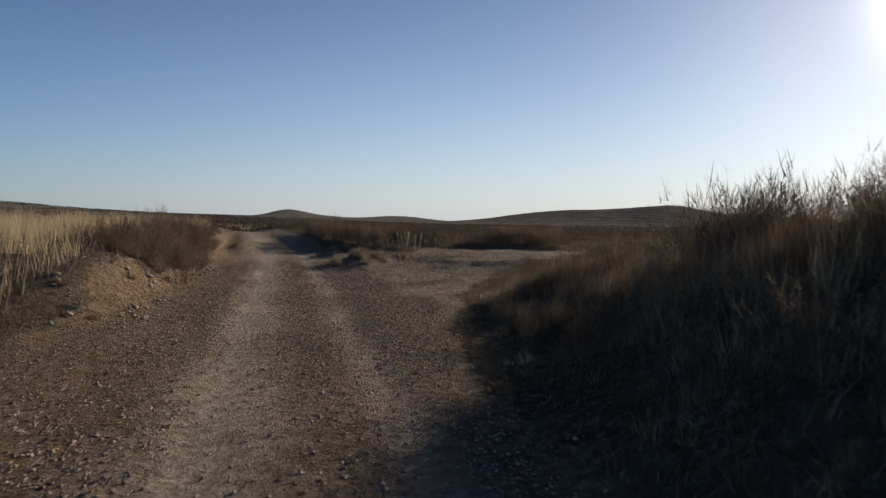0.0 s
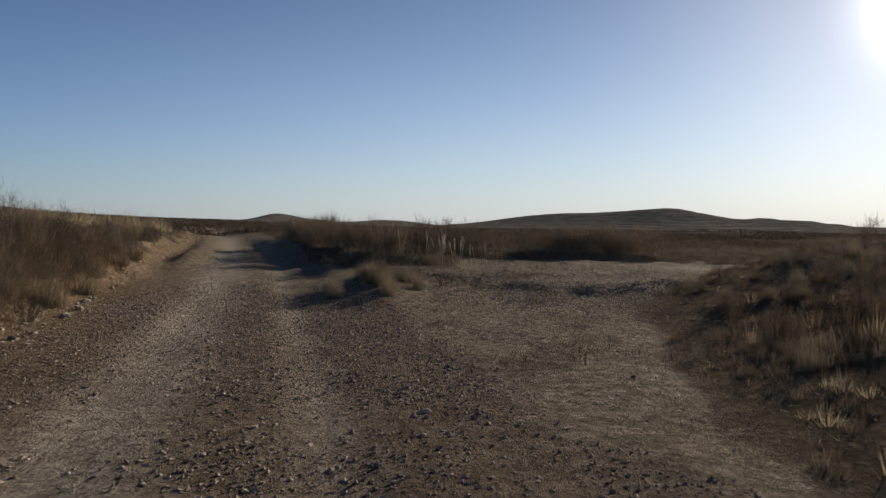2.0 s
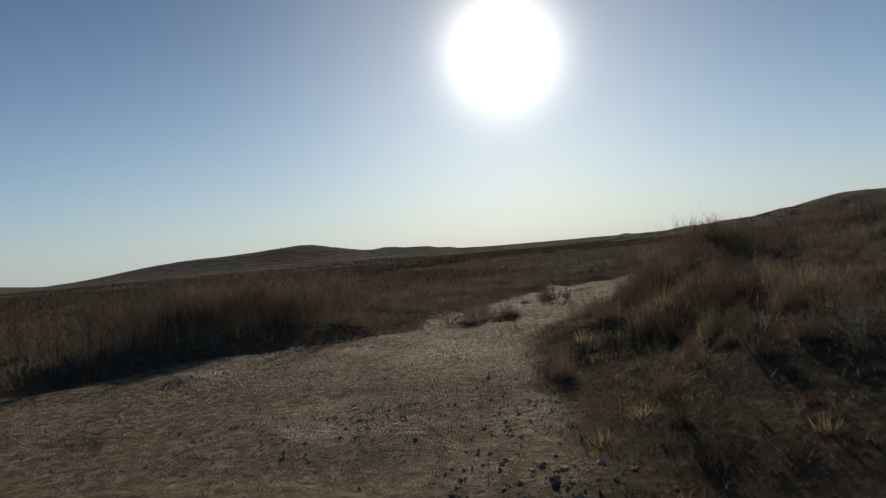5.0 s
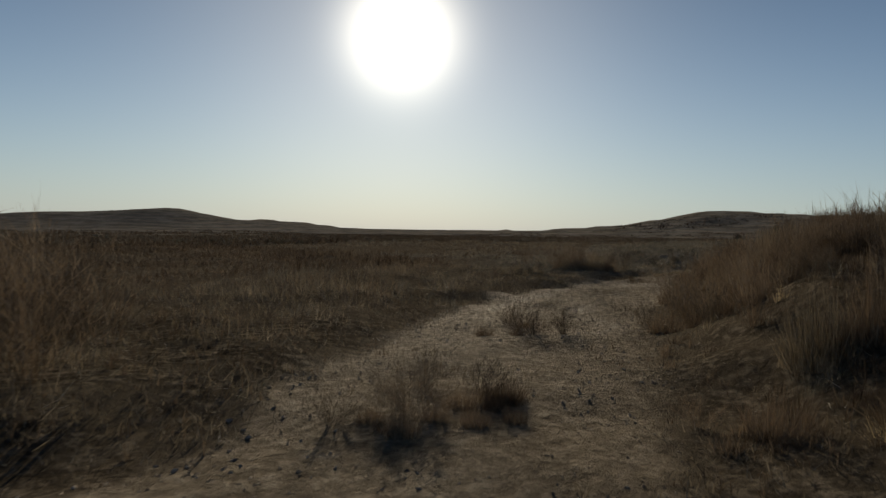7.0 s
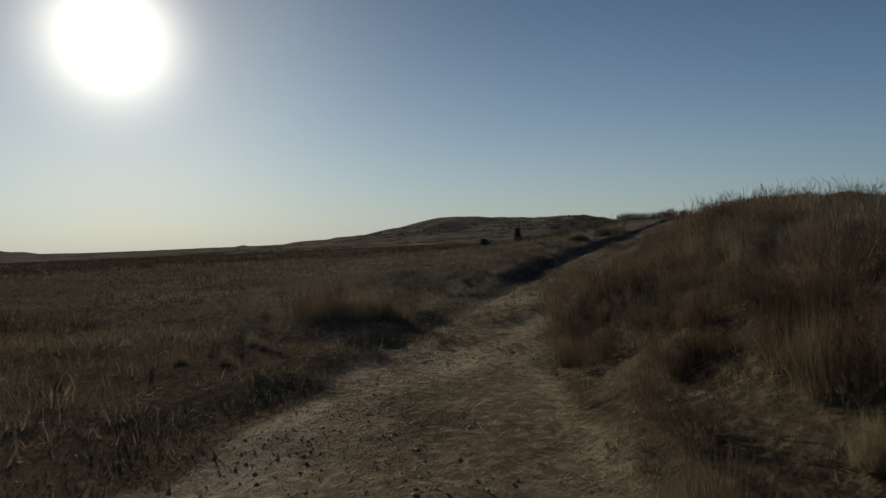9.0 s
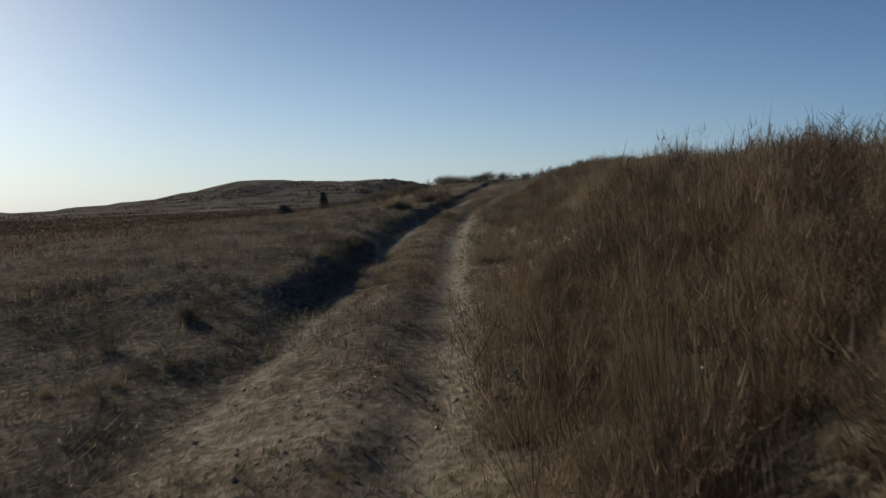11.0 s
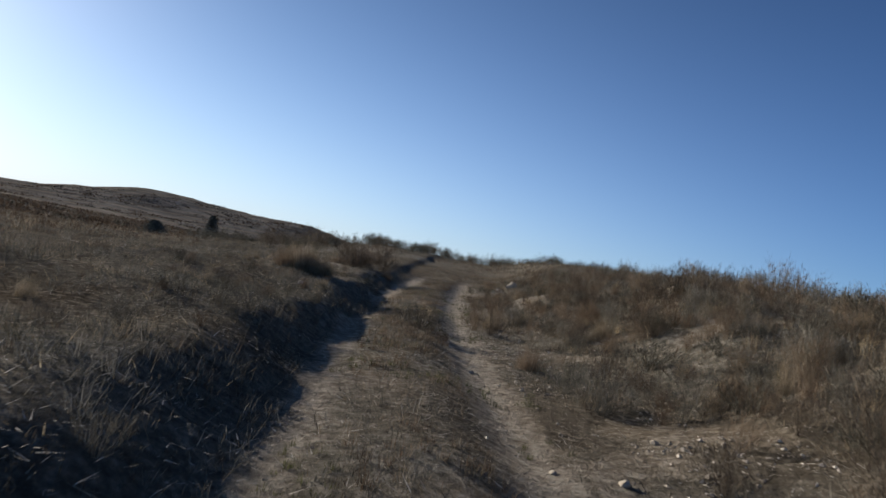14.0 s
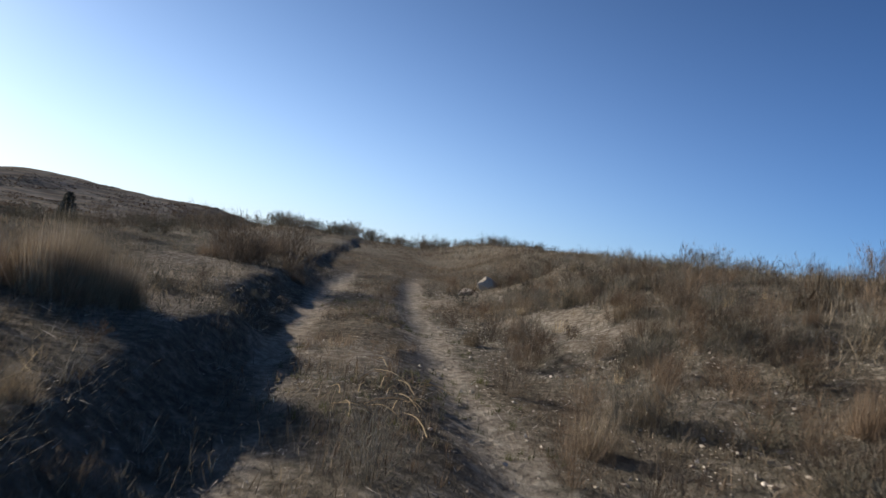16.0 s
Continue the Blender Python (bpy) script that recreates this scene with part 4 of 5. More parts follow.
# distance
rng = np.random.default_rng(75)
r, a = 40 + 300 * rng.random(30000) ** 1.3, np.radians(rng.uniform(-50, 125, 30000))
x, y = 15 + r * np.sin(a), 25 + r * np.cos(a)
d = np.abs(along(WAY, x, y)[1])
k = (d > 30) & (wobble(x, y, 14, 66) + wobble(x, y, 45, 67) + rng.uniform(-0.8, 0.8, len(x)) > -0.25)
x, y, r = x[k], y[k], r[k]
many = 9
size = np.repeat(rng.uniform(0.25, 0.6, len(x)) * (1 + r / 350), many)
bx, by = np.repeat(x, many) + rng.normal(0, 1, len(size)) * np.repeat(0.25 + r / 250, many), np.repeat(y, many) + rng.normal(0, 1, len(size)) * np.repeat(0.25 + r / 250, many)
v, f = spikes(np.stack([bx, by, level(bx, by) - 0.05], 1), size * rng.uniform(0.3, 0.75, len(size)), np.repeat(0.08 + r / 700, many), size * rng.uniform(0.1, 1.4, len(size)), rng)
stuff("steppe_scrub", "low dark scrub scattered over the far steppe", "scrub", v, f, [BROWN, SAGE], np.repeat((rng.random(len(x)) < 0.3).astype(int), many))


# ---- shrubs and tussocks, one by one ----
def tussock_meshes(seed, count, tall, spread, lean, width, mat):
    """A fluffy dome of fine blades that fan out of a small matted root clump, with a few longer stems."""
    rng = np.random.default_rng(seed)
    low, high = dome(count, spread * (1 + lean), tall, rng, 0.8)
    low *= np.array([1.15, 1.15, 1.0])
    low[:, :2] += rng.normal(0, 0.12 * spread, (count, 2))
    few = count // 14
    high[:few] *= np.array([0.7, 0.7, 1.3])
    v, f = pointed(low, high, width * rng.uniform(0.6, 1.5, count), rng)
    clump = LUMPS[seed % len(LUMPS)] * np.array([spread * 0.45, spread * 0.45, 0.06]) - np.array([0, 0, 0.04])
    return fast_mesh("root_clump", clump, LUMP_FACES, [WEED]), fast_mesh("blade_sheaf", v, f, [mat], smooth_faces=False)


def bush_meshes(seed, radius, tall, limbs, twigs, mat, width=0.008):
    """A twiggy dome: arching branches from one root, each feathered with fine twigs that point up and outwards, in several uneven lobes."""
    rng = np.random.default_rng(seed)
    lobes = rng.uniform(0, 2 * np.pi, 4)
    az = np.where(rng.random(limbs) < 0.55, lobes[rng.integers(0, 4, limbs)] + rng.normal(0, 0.4, limbs), rng.uniform(0, 2 * np.pi, limbs))
    reach = np.sqrt(rng.uniform(0.02, 1.0, limbs)) * radius * rng.uniform(0.7, 1.15, limbs)
    h = tall * np.sqrt(np.clip(1.1 - (reach / radius) ** 2, 0.12, 1)) * rng.uniform(0.6, 1.1, limbs)
    way = np.stack([np.cos(az), np.sin(az), np.zeros(limbs)], 1)
    base = way * (reach * 0.15)[:, None]
    base[:, 2] = -0.05
    tip = way * reach[:, None]
    tip[:, 2] = h
    mid = base * 0.45 + tip * 0.55
    mid[:, 2] += 0.12 * h
    side = np.stack([-np.sin(az), np.cos(az), np.zeros(limbs)], 1) * width
    side = side * 0.42
    v1 = np.stack([base - side, base + side, mid - side * 0.6, mid + side * 0.6, tip], 1).reshape(-1, 3)
    f1 = (np.arange(limbs)[:, None, None] * 5 + np.array([[0, 1, 3], [0, 3, 2], [2, 3, 4]])[None]).reshape(-1, 3)
    pick = np.repeat(np.arange(limbs), twigs)
    u = rng.uniform(0.02, 1.0, len(pick))[:, None] ** 0.55
    at = np.where(u < 0.55, base[pick] + (mid[pick] - base[pick]) * u / 0.55, mid[pick] + (tip[pick] - mid[pick]) * (u - 0.55) / 0.45)
    at = at + rng.normal(0, 0.035 * tall, at.shape)
    run = tip[pick] - base[pick]
    run /= np.linalg.norm(run, axis=1, keepdims=True)
    run = run * 0.7 + rng.normal(0, 0.55, run.shape)
    run[:, 2] = np.abs(run[:, 2]) + 0.25
    v2, f2 = pointed(at, at + run * (tall * rng.uniform(0.06, 0.2, len(pick)))[:, None], width * rng.uniform(0.5, 1.4, len(pick)), rng)
    return fast_mesh("branch_frame", v1, f1, [mat], smooth_faces=False), fast_mesh("twig_crown", v2, f2, [mat], smooth_faces=False)


KINDS = {
    "grass_tussock": ([tussock_meshes(80 + n, 520, 0.58, 0.24, 0.45, 0.0042, m) for n, m in enumerate((STRAW, STRAW, RUSTY))], "tussock", "bushy tussock of fine tan grass on dry ground"),
    "rusty_tussock": ([tussock_meshes(84 + n, 420, 0.42, 0.26, 0.6, 0.005, RUSTY) for n in range(2)], "tussock", "arching rust-brown tussock on dry ground"),
    "dead_bush": ([bush_meshes(90 + n, 0.6, 0.66, 40, 27, WEED, 0.0065) for n in range(3)], "bush", "twiggy dark brown dead bush on the bank"),
    "twiggy_weed": ([bush_meshes(105 + n, 0.45, 0.42, 32, 22, (BROWN, RUSTY)[n], 0.006) for n in range(2)], "weed", "low twiggy brown dead weed on dry ground"),
    "feathery_bush": ([bush_meshes(95 + n, 0.55, 0.72, 42, 28, RUSTY, 0.005) for n in range(3)], "bush", "feathery reddish-brown dry bush on the bank"),
    "pale_weed": ([bush_meshes(102 + n, 0.5, 0.55, 38, 26, GREY, 0.006) for n in range(2)], "weed", "pale grey bushy dead weed on dusty ground"),
    "grey_bush": ([bush_meshes(98 + n, 0.55, 0.48, 40, 24, SAGE, 0.009) for n in range(2)], "bush", "low dense grey-green sage bush on the steppe"),
}


def plant(kind, x, y, scale, rng, label="", group="", tall=1.0):
    meshes, category, usual = KINDS[kind]
    shape = meshes[rng.integers(0, len(meshes))]
    z = float(level(np.array([x]), np.array([y]))[0])
    ob = tagged(new(kind), label or usual, category, group)
    ob.matrix_basis = pose(x, y, z, rng.uniform(-6, 6), rng.uniform(-6, 6), rng.uniform(0, 360)) @ Matrix.Diagonal((scale, scale, scale * tall, 1))
    for mesh in shape:
        tagged(new(mesh.name.split(".")[0], mesh), kind="stuff").parent = ob
    return ob


def row_places(kinds, line, count, off, spread, small, large, rng, worn):
    """Kinds, places and sizes of plants beside a stretch of a plan line, off to its left, clear of worn ground."""
    s = lengths(line)
    for n in range(count):
        at = rng.uniform(0, s[-1])
        k = min(np.searchsorted(s, at, "right") - 1, len(line) - 2)
        (ax, ay), (bx, by) = line[k], line[k + 1]
        u, size = (at - s[k]) / (s[k + 1] - s[k]), s[k + 1] - s[k]
        d = off + spread * rng.normal()
        px, py, kind, grow = ax + u * (bx - ax) - d * (by - ay) / size, ay + u * (by - ay) + d * (bx - ax) / size, kinds[rng.integers(0, len(kinds))], rng.uniform(small, large)
        if sheet(px, py, "bare") < worn:
            yield kind, px, py, grow


def row_of(kinds, line, count, off, spread, small, large, group, seed, label="", tall=1.0, worn=0.42):
    """Plants one by one beside a plan line."""
    rng = np.random.default_rng(seed)
    for kind, px, py, grow in row_places(kinds, line, count, off, spread, small, large, rng, worn):
        plant(kind, px, py, grow, rng, label, group, tall)


def stand_of(kinds, line, count, off, spread, small, large, name, seed, label, category, tall=1.0, worn=0.42):
    """A thick stand in which no plant can be told from the next: one mesh."""
    rng = np.random.default_rng(seed)
    verts, faces, index, mats, start = [], [], [], [], 0
    for kind, px, py, grow in row_places(kinds, line, count, off, spread, small, large, rng, worn):
        shapes = KINDS[kind][0]
        turn = rng.uniform(0, 2 * np.pi)
        c, w = math.cos(turn), math.sin(turn)
        for mesh in shapes[rng.integers(0, len(shapes))]:
            co, tri = np.empty(len(mesh.vertices) * 3, np.float32), np.empty(len(mesh.loops), np.int32)
            mesh.vertices.foreach_get("co", co)
            mesh.loops.foreach_get("vertex_index", tri)
            co = co.reshape(-1, 3)
            verts.append(np.stack([px + grow * (co[:, 0] * c - co[:, 1] * w), py + grow * (co[:, 0] * w + co[:, 1] * c), float(level(px, py)) + grow * tall * co[:, 2]], 1))
            faces.append(tri.reshape(-1, 3) + start)
            start += len(co)
            if mesh.materials[0] not in mats:
                mats.append(mesh.materials[0])
            index.append(np.full(len(tri) // 3, mats.index(mesh.materials[0])))
    return stuff(name, label, category, np.concatenate(verts), np.concatenate(faces), mats, np.concatenate(index))


# the overgrown bank beside the road, at the start
row_of(["feathery_bush", "dead_bush", "dead_bush"], [(1.4, 3.0), (1.5, 11.5)], 34, -0.6, 0.5, 0.4, 0.65, "bushes of the overgrown bank", 101, "tall dark backlit dry bush on the overgrown bank")
row_of(["dead_bush", "feathery_bush"], [(3.0, 1.0), (3.6, 6.5), (4.2, 11)], 44, -0.8, 0.9, 0.9, 1.35, "bushes of the overgrown bank", 102, "tall dark backlit dry bush on the overgrown bank")
row_of(["twiggy_weed", "grass_tussock", "rusty_tussock"], [(1.4, 10), (2.4, 16), (4.4, 21), (7, 25)], 140, -1.7, 1.1, 0.35, 0.7, "plants on the verge of the spur", 103)
stand_of(["rusty_tussock", "twiggy_weed", "feathery_bush", "pale_weed"], [(2.2, 15.5), (4.2, 20), (7.2, 24.2), (12.5, 28)], 150, -1.6, 1.3, 0.3, 0.6, "verge_weeds", 114, "low rust-brown dry weeds along the edge of the spur", "shrubs")
row_of(["feathery_bush", "dead_bush"], [(3.3, 2.5), (3.8, 6.0)], 26, -0.5, 0.6, 1.0, 1.35, "bushes of the overgrown bank", 115, "tall dark backlit dry bush on the overgrown bank")
row_of(["dead_bush", "feathery_bush"], [(3.5, 6.9), (4.3, 8.6)], 14, -0.2, 0.35, 1.3, 1.75, "bushes of the overgrown bank", 127, "tall dark backlit dry bush on the overgrown bank")
# crest of the earth bank on the other side
row_of(["grass_tussock", "grass_tussock", "feathery_bush", "dead_bush"], [(-5.9, 14), (-6.4, 16.5), (-7.6, 22.5)], 64, 0.4, 0.4, 0.9, 1.4, "bushes on the earth bank", 113, "fluffy brown dry plant on the crest of the earth bank", worn=2.0)
stand_of(["feathery_bush", "dead_bush", "grey_bush"], [(-5.8, 13.5), (-6.3, 16), (-8.4, 25), (-12, 38)], 84, 0.5, 0.5, 0.6, 1.05, "bank_brush", 104, "brown dry bushes on the crest of the earth bank", "shrubs", worn=2.0)
row_of(["dead_bush", "rusty_tussock"], [(-4.2, 3.5), (-4.7, 8.5), (-5.3, 12)], 16, 0.7, 0.5, 0.3, 0.5, "bushes on the earth bank", 105, "low brown dry bush beside the gravel road", worn=2.0)
row_of(["grass_tussock", "feathery_bush", "grass_tussock", "dead_bush"], [(-3.0, 13.4), (-4.1, 19.5), (-5.6, 26.5)], 80, 3.05, 0.3, 0.6, 1.0, "bushes on the earth bank", 126, "tan and brown dry plant hanging over the earth bank", worn=2.0)
# the weedy strip beyond the dirt patch
stand_of(["dead_bush", "dead_bush", "feathery_bush"], [(-8, 38), (-4.2, 29), (-1.5, 27.2), (1.5, 29.2), (5, 30.4), (8, 33)], 130, 0.9, 0.9, 0.9, 1.35, "weed_thicket", 106, "thick strip of dark dead bushes beyond the patch", "shrubs")
# tussock mound
rng = np.random.default_rng(107)
for n in range(30):
    plant(("grass_tussock", "twiggy_weed", "grass_tussock")[n % 3], -1.95 + rng.normal() * 0.38, 21.7 + rng.normal() * 0.8, rng.uniform(0.5, 0.8), rng, "tan tussock on a small mound beside the road", "tussocks of the mound")
# islands in the spur
for x, y, n in ((8.3, 28.7, 16), (11.6, 30.7, 9)):
    for _ in range(n):
        plant(("twiggy_weed", "dead_bush", "rusty_tussock")[rng.integers(0, 3)], x + rng.normal() * 0.42, y + rng.normal() * 0.28, rng.uniform(0.35, 0.6), rng, "low brown plant growing in the middle of the track", "plants in the middle of the track", 0.75)
# big plants on both sides where the spur narrows
row_of(["grass_tussock", "feathery_bush", "rusty_tussock"], [(9.0, 26.9), (12, 28.6), (17, 31.4)], 44, -0.9, 0.55, 0.75, 1.2, "plants on the verge of the spur", 116, "thick golden-brown dry plant beside the spur")
for _ in range(16):
    plant(("grass_tussock", "feathery_bush", "grass_tussock")[rng.integers(0, 3)], 22.6 + rng.normal() * 0.6, 37.3 + rng.normal() * 0.5, rng.uniform(0.75, 1.15), rng, "big tan tussock in a clump at the bend of the track", "tussocks at the bend")
row_of(["twiggy_weed", "feathery_bush", "rusty_tussock", "dead_bush"], [(11.8, 29.1), (18.2, 32.3), (22.2, 33.6), (25, 33.7)], 190, -1.5, 0.9, 0.4, 0.85, "plants on the verge of the spur", 124, "dense brown dry weed on the bank beside the spur", 0.85)
# along the climbing track
stand_of(["grass_tussock", "rusty_tussock", "twiggy_weed", "dead_bush", "dead_bush", "grass_tussock"], RIGHT_XY[9:14], 230, -2.0, 1.4, 0.4, 0.9, "slope_tussocks", 108, "thick tan and brown tussocks covering the grassy slope", "tussocks")
row_of(["grass_tussock", "dead_bush", "rusty_tussock"], [(27.5, 33.0), (33, 33.2)], 30, -0.8, 0.6, 0.8, 1.25, "plants of the grassy slope", 109, "thick tan grass tussock on the slope above the track")
row_of(["feathery_bush", "pale_weed", "dead_bush", "pale_weed", "grass_tussock"], [(33, 32.6), (45, 32.6), (64, 32.4)], 260, -0.3, 1.6, 0.35, 0.85, "plants of the grassy slope", 110)
row_of(["pale_weed", "grey_bush", "twiggy_weed", "grass_tussock"], LEFT_XY[9:20], 90, 1.9, 1.0, 0.25, 0.5, "plants of the left-hand verge", 111)
for x, y, size, kind, label in [(51.7, 39.3, 1.25, "grass_tussock", "large fluffy tan grass tussock on bare earth"), (52.9, 39.7, 1.15, "grass_tussock", "fluffy tan grass tussock beside a larger one"),
                                (23.2, 36.9, 1.2, "grass_tussock", "big tan tussock at the bend of the track"), (24.0, 36.6, 1.0, "dead_bush", "dark brown bush at the bend of the track"),
                                (66.2, 38.7, 1.6, "dead_bush", "dark round bush at the bend of the track"), (65.4, 39.2, 1.5, "rusty_tussock", "rust-brown tussock beside a dark bush"),
                                (64.0, 39.0, 1.3, "rusty_tussock", "rust-brown tussock beside a dark bush"), (36.8, 30.2, 1.3, "grass_tussock", "tall golden tussock on the crest of the slope")]:
    plant(kind, x, y, size, rng, label)
row_of(["feathery_bush", "twiggy_weed", "feathery_bush", "dead_bush"], [(36, 33.6), (46, 33.8), (58, 33.9)], 80, -0.2, 0.9, 0.35, 0.7, "plants of the grassy slope", 117)
stand_of(["dead_bush", "feathery_bush", "pale_weed", "twiggy_weed"], RIGHT_XY[13:18], 170, -2.3, 1.3, 0.4, 0.75, "slope_shrubs", 125, "low twiggy brown shrubs on the dry slope", "shrubs", 0.9)
row_of(["grey_bush", "pale_weed", "twiggy_weed", "grey_bush"], [(40, 33.0), (52, 32.8), (66, 33.0)], 120, -0.2, 1.3, 0.5, 1.0, "plants of the grassy slope", 120, "low rounded grey-brown shrub on the dry slope", 0.75)
row_of(["feathery_bush", "grass_tussock", "rusty_tussock"], [(22.5, 33.0), (27, 33.2), (31, 33.3)], 46, -0.3, 0.6, 0.7, 1.2, "plants of the grassy slope", 118, "thick tan and brown dry plant on the steep slope")
for _ in range(14):
    plant("grass_tussock", 34.2 + rng.normal() * 0.7, 32.0 + rng.normal() * 0.45, rng.uniform(0.9, 1.35), rng, "tall tan grass tussock on the slope above the track", "plants of the grassy slope")
for _ in range(13):
    plant("grass_tussock", 51.9 + rng.normal() * 0.45, 39.35 + rng.normal() * 0.3, rng.uniform(0.8, 1.15), rng, "fluffy tan grass tussock in a clump on bare earth", "tussocks on the bare shelf")
for _ in range(12):
    plant(("dead_bush", "rusty_tussock", "grass_tussock")[rng.integers(0, 3)], 60.3 + rng.normal() * 1.2, 38.9 + rng.normal() * 0.45, rng.uniform(0.8, 1.35), rng, "dark brown bush in a clump beside the track", "bushes beside the track")
row_of(["feathery_bush", "dead_bush", "feathery_bush", "twiggy_weed"], [(23.5, 32.6), (28, 32.7), (32, 33.0)], 90, -0.9, 0.9, 0.55, 1.05, "plants of the grassy slope", 121, "bushy red-brown dry weed in a thick stand on the bank")
row_of(["pale_weed", "twiggy_weed", "grey_bush", "dead_bush"], [(25, 36.6), (33.7, 37.0), (38, 37.6), (45, 38.1), (51, 38.2), (58, 38.3)], 60, 0.75, 0.5, 0.25, 0.5, "plants of the left-hand verge", 122, "low ash-brown dead weed on the edge of the cut bank")
# scrub along the ridge
stand_of(["grey_bush", "grey_bush", "dead_bush"], [(78, 47), (92, 38), (104, 33), (100, 26), (84, 24)], 120, 0, 2.2, 1.2, 2.2, "ridge_scrub", 112, "dark grey-green scrub bushes along the stony ridge", "shrubs", 0.8)
stand_of(["grey_bush", "grey_bush", "dead_bush"], [(62, 44), (70, 46), (82, 49), (96, 56)], 46, 0, 1.8, 0.8, 1.7, "slope_scrub", 119, "low dark grey scrub bushes on the grassy slope", "shrubs", 0.7)


# ---- bleached grass stalks standing beyond the patch ----
def stalk_mesh(seed):
    rng = np.random.default_rng(seed)
    bm = bmesh.new()
    h, lean, ring = 1.1, rng.uniform(-0.12, 0.12), []
    for k in range(5):
        u = k / 4
        r = 0.007 * (1 - 0.6 * u)
        ring.append([bm.verts.new((lean * u * u + r * math.cos(a), r * math.sin(a), h * u - 0.05)) for a in (0, 2.1, 4.2)])
    for a, b in zip(ring[:-1], ring[1:]):
        for i in range(3):
            bm.faces.new((a[i], a[(i + 1) % 3], b[(i + 1) % 3], b[i]))
    for k in range(30):
        u = rng.uniform(0.6, 1.0)
        a, d = rng.uniform(0, 6.28), rng.uniform(0.015, 0.04)
        p = Vector((lean * u * u, 0, h * u - 0.05))
        q = p + Vector((d * math.cos(a), d * math.sin(a), 0.05))
        side = Vector((-math.sin(a), math.cos(a), 0)) * 0.006
        bm.faces.new([bm.verts.new(p), bm.verts.new(p * 0.5 + q * 0.5 + side), bm.verts.new(q), bm.verts.new(p * 0.5 + q * 0.5 - side)])
    me = bpy.data.meshes.new("grass_stalk")
    bm.to_mesh(me)
    bm.free()
    me.materials.append(BLEACHED)
    return me


STALKS = [stalk_mesh(120 + n) for n in range(3)]
rng = np.random.default_rng(123)
for n in range(26):
    x, y = -0.45 + rng.normal() * 0.45, 26.4 + rng.normal() * 0.35
    ob = tagged(new("grass_stalk", STALKS[n % 3]), "tall bleached grass stalk with a thin seed head", "grass stalk", "bleached stalks")
    ob.matrix_basis = pose(x, y, float(level(np.array([x]), np.array([y]))[0]), rng.uniform(-16, 16), rng.uniform(-16, 16), rng.uniform(0, 360)) @ Matrix.Scale(rng.uniform(0.45, 0.8), 4)


# ---- fallen dry stems on the ground ----
def fallen_stem(x, y, length, turn, label, seed):
    rng = np.random.default_rng(seed)
    bm, ring = bmesh.new(), []
    steps = 9
    side, px, py = 0.0, x, y
    for k in range(steps):
        u = k / (steps - 1)
        side += rng.uniform(-0.35, 0.35)
        a = radians(turn) + side * 0.5
        if k:
            px, py = px + math.cos(a) * length / (steps - 1), py + math.sin(a) * length / (steps - 1)
        z = float(level(np.array([px]), np.array([py]))[0]) + 0.02 + 0.04 * math.sin(u * 3.1)
        r = 0.0055 * (1 - 0.6 * u)
        ring.append([bm.verts.new((px + r * math.cos(b) * -math.sin(a), py + r * math.cos(b) * math.cos(a), z + r * math.sin(b))) for b in (0, 1.57, 3.14, 4.71)])
    for a, b in zip(ring[:-1], ring[1:]):
        for i in range(4):
            bm.faces.new((a[i], a[(i + 1) % 4], b[(i + 1) % 4], b[i]))
    for r in (ring[0], ring[-1]):
        bm.faces.new(r)
    me = bpy.data.meshes.new("fallen_stem")
    bm.normal_update()
    bm.to_mesh(me)
    bm.free()
    me.materials.append(PALE)
    tagged(new("fallen_stem", me), label, "stem", "fallen dry stems")


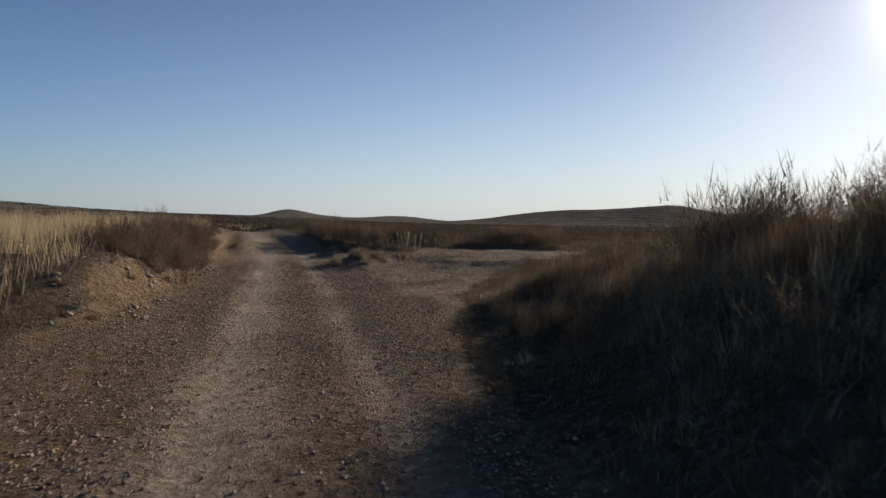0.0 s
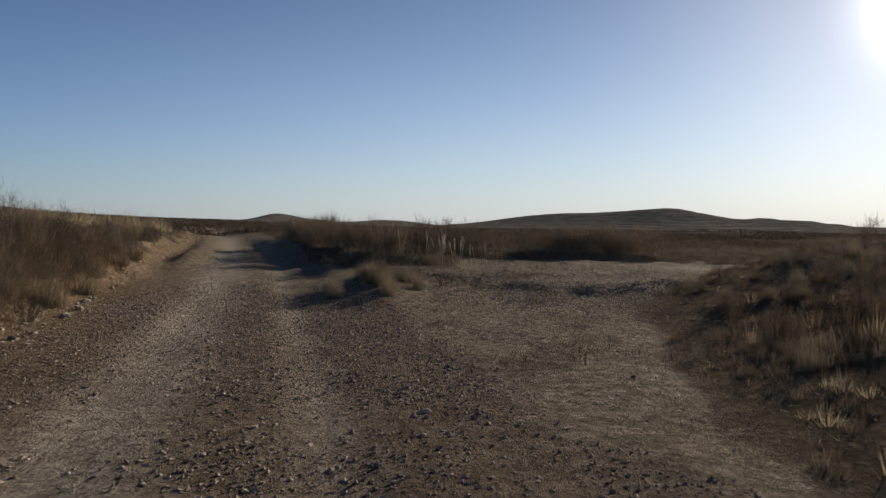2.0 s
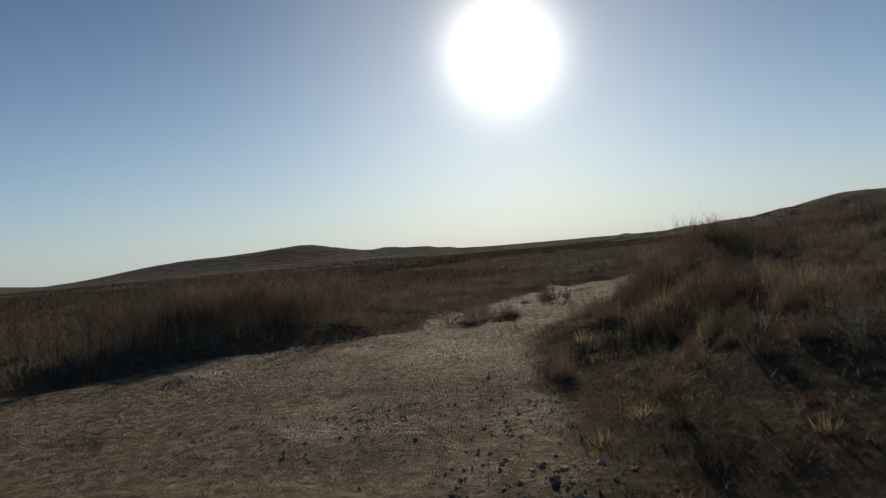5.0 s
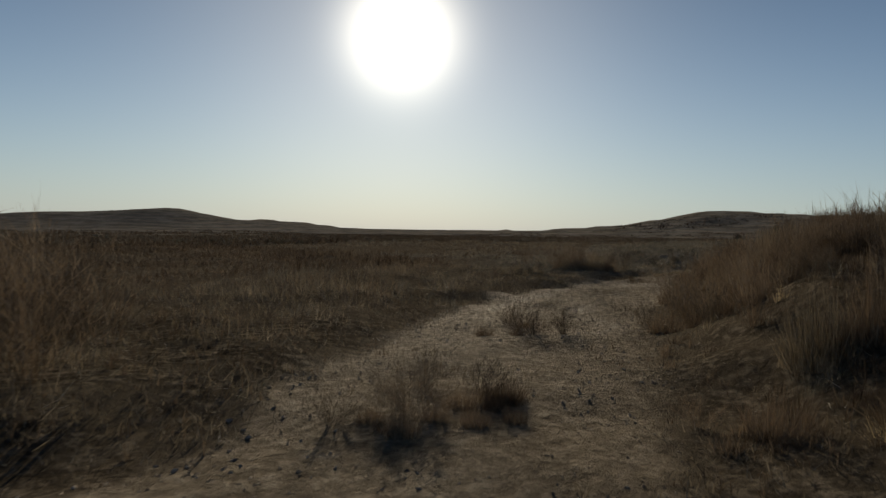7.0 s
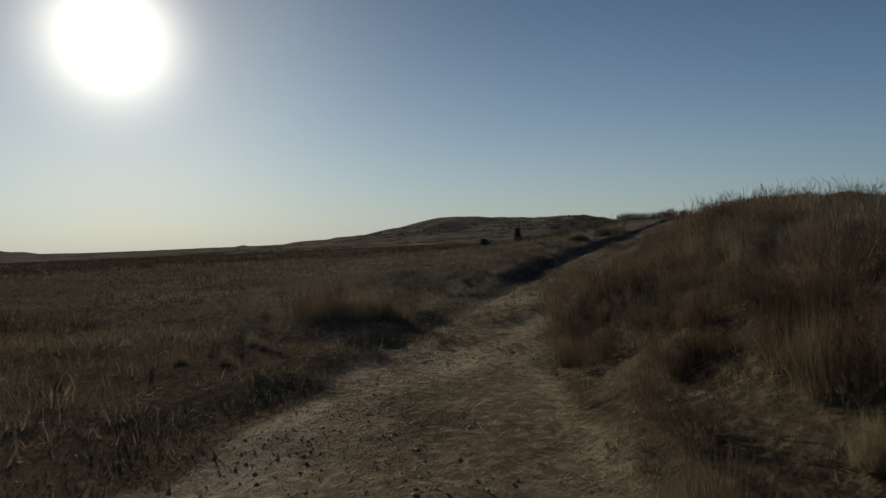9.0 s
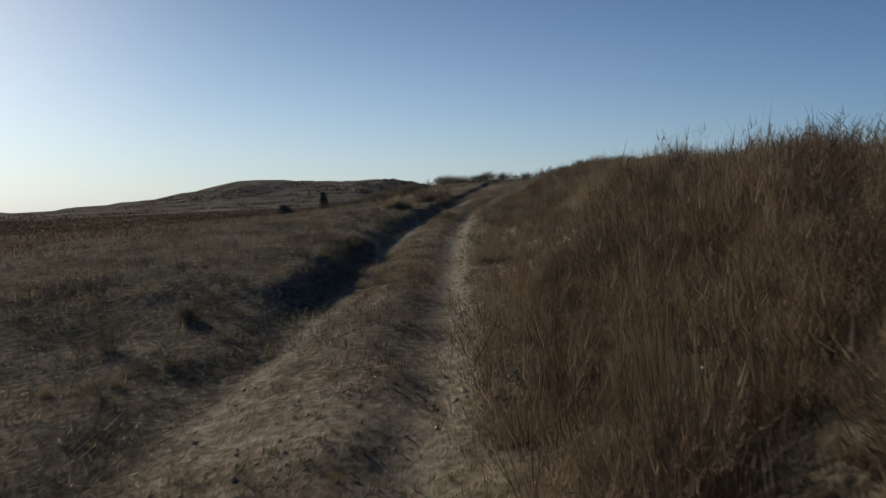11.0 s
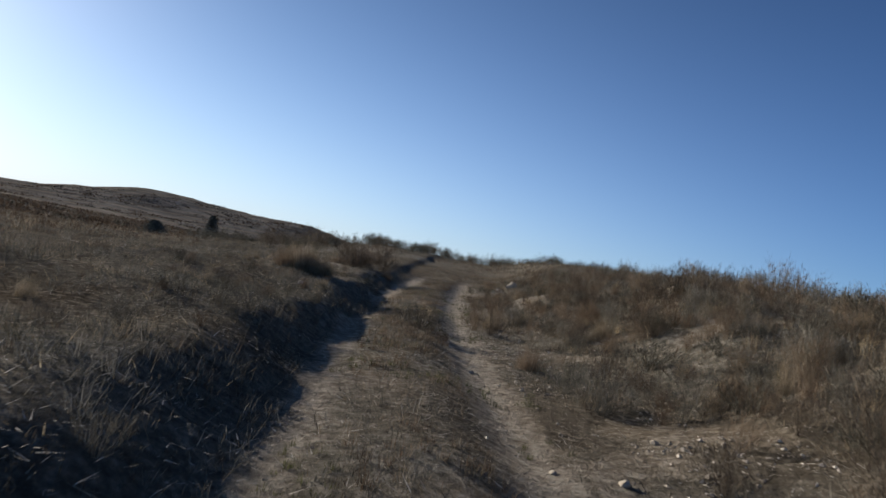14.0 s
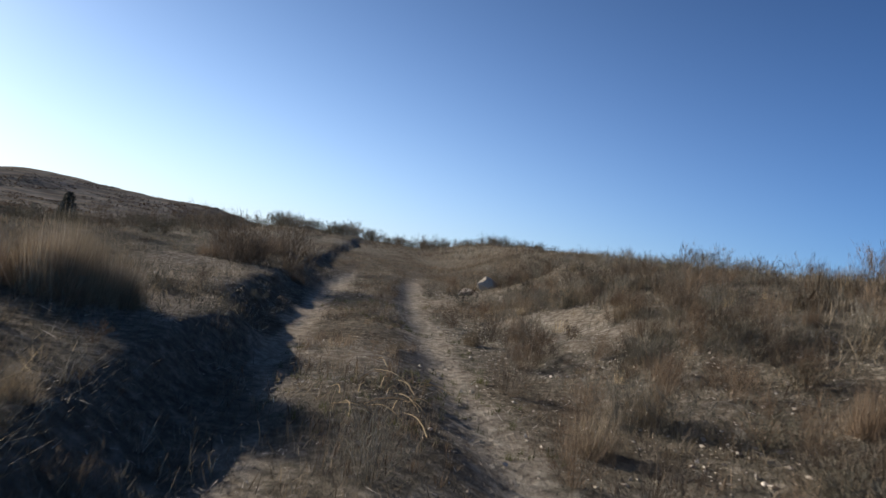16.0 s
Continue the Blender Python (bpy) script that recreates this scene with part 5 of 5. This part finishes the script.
rng = np.random.default_rng(130)
for n in range(20):
    fallen_stem(51.0 + rng.normal() * 0.45, 36.5 + rng.normal() * 0.3, rng.uniform(0.22, 0.5), rng.uniform(-60, 60), "bleached dry stem lying on the grassy middle of the track", 131 + n)
for n, (x, y, size, turn) in enumerate([(32.2, 32.6, 1.1, -10), (33.0, 32.2, 0.7, 5), (27.6, 33.4, 0.5, -70), (31.0, 33.0, 0.6, -30), (4.0, 20.4, 0.45, 60), (2.4, 18.6, 0.35, 75), (36.5, 33.4, 0.6, 20)]):
    fallen_stem(x, y, size, turn, "bleached dry stem lying beside the track", 150 + n)


# ---- small dark evergreens on the far slope ----
def evergreen(x, y, tall, wide, seed, label):
    rng = np.random.default_rng(seed)
    z = float(level(np.array([x]), np.array([y]))[0])
    root = tagged(new("evergreen_shrub"), label, "shrub", "evergreens on the far slope")
    root.matrix_basis = pose(x, y, z)
    bm, ring = bmesh.new(), []
    for k in range(6):
        u = k / 5
        r = 0.06 * tall / 2.4 * (1 - 0.85 * u)
        ring.append([bm.verts.new((r * math.cos(a) + 0.04 * math.sin(3 * u), r * math.sin(a), tall * 0.9 * u - 0.1)) for a in np.linspace(0, 2 * np.pi, 7)[:-1]])
    for a, b in zip(ring[:-1], ring[1:]):
        for i in range(6):
            bm.faces.new((a[i], a[(i + 1) % 6], b[(i + 1) % 6], b[i]))
    me = bpy.data.meshes.new("trunk")
    bm.to_mesh(me)
    bm.free()
    me.materials.append(BARK)
    new("trunk", me).parent = root
    n = 1500
    u = rng.random(n) ** 0.8
    lobes = 1 + 0.35 * np.sin(5 * u * 6 + rng.integers(0, 3)) * rng.random(n)
    r = wide * (1 - 0.82 * u) * np.sqrt(rng.random(n)) * lobes
    a = rng.uniform(0, 2 * np.pi, n)
    base = np.stack([r * np.cos(a), r * np.sin(a), 0.05 * tall + u * tall * 0.93], 1)
    v, f = blades(base, np.full(n, 0.16), np.full(n, 0.07), np.full(n, 0.14), rng, 0.4)
    new("crown", fast_mesh("crown", v, f, [LEAF], smooth_faces=False)).parent = root


evergreen(88.5, 54.1, 2.4, 0.95, 160, "small dark conical evergreen on the grassy slope")
evergreen(87.5, 58.0, 1.1, 1.3, 161, "low dark spreading evergreen on the grassy slope")
evergreen(98.0, 52.5, 1.0, 1.3, 163, "low dark evergreen bush on the grassy slope")
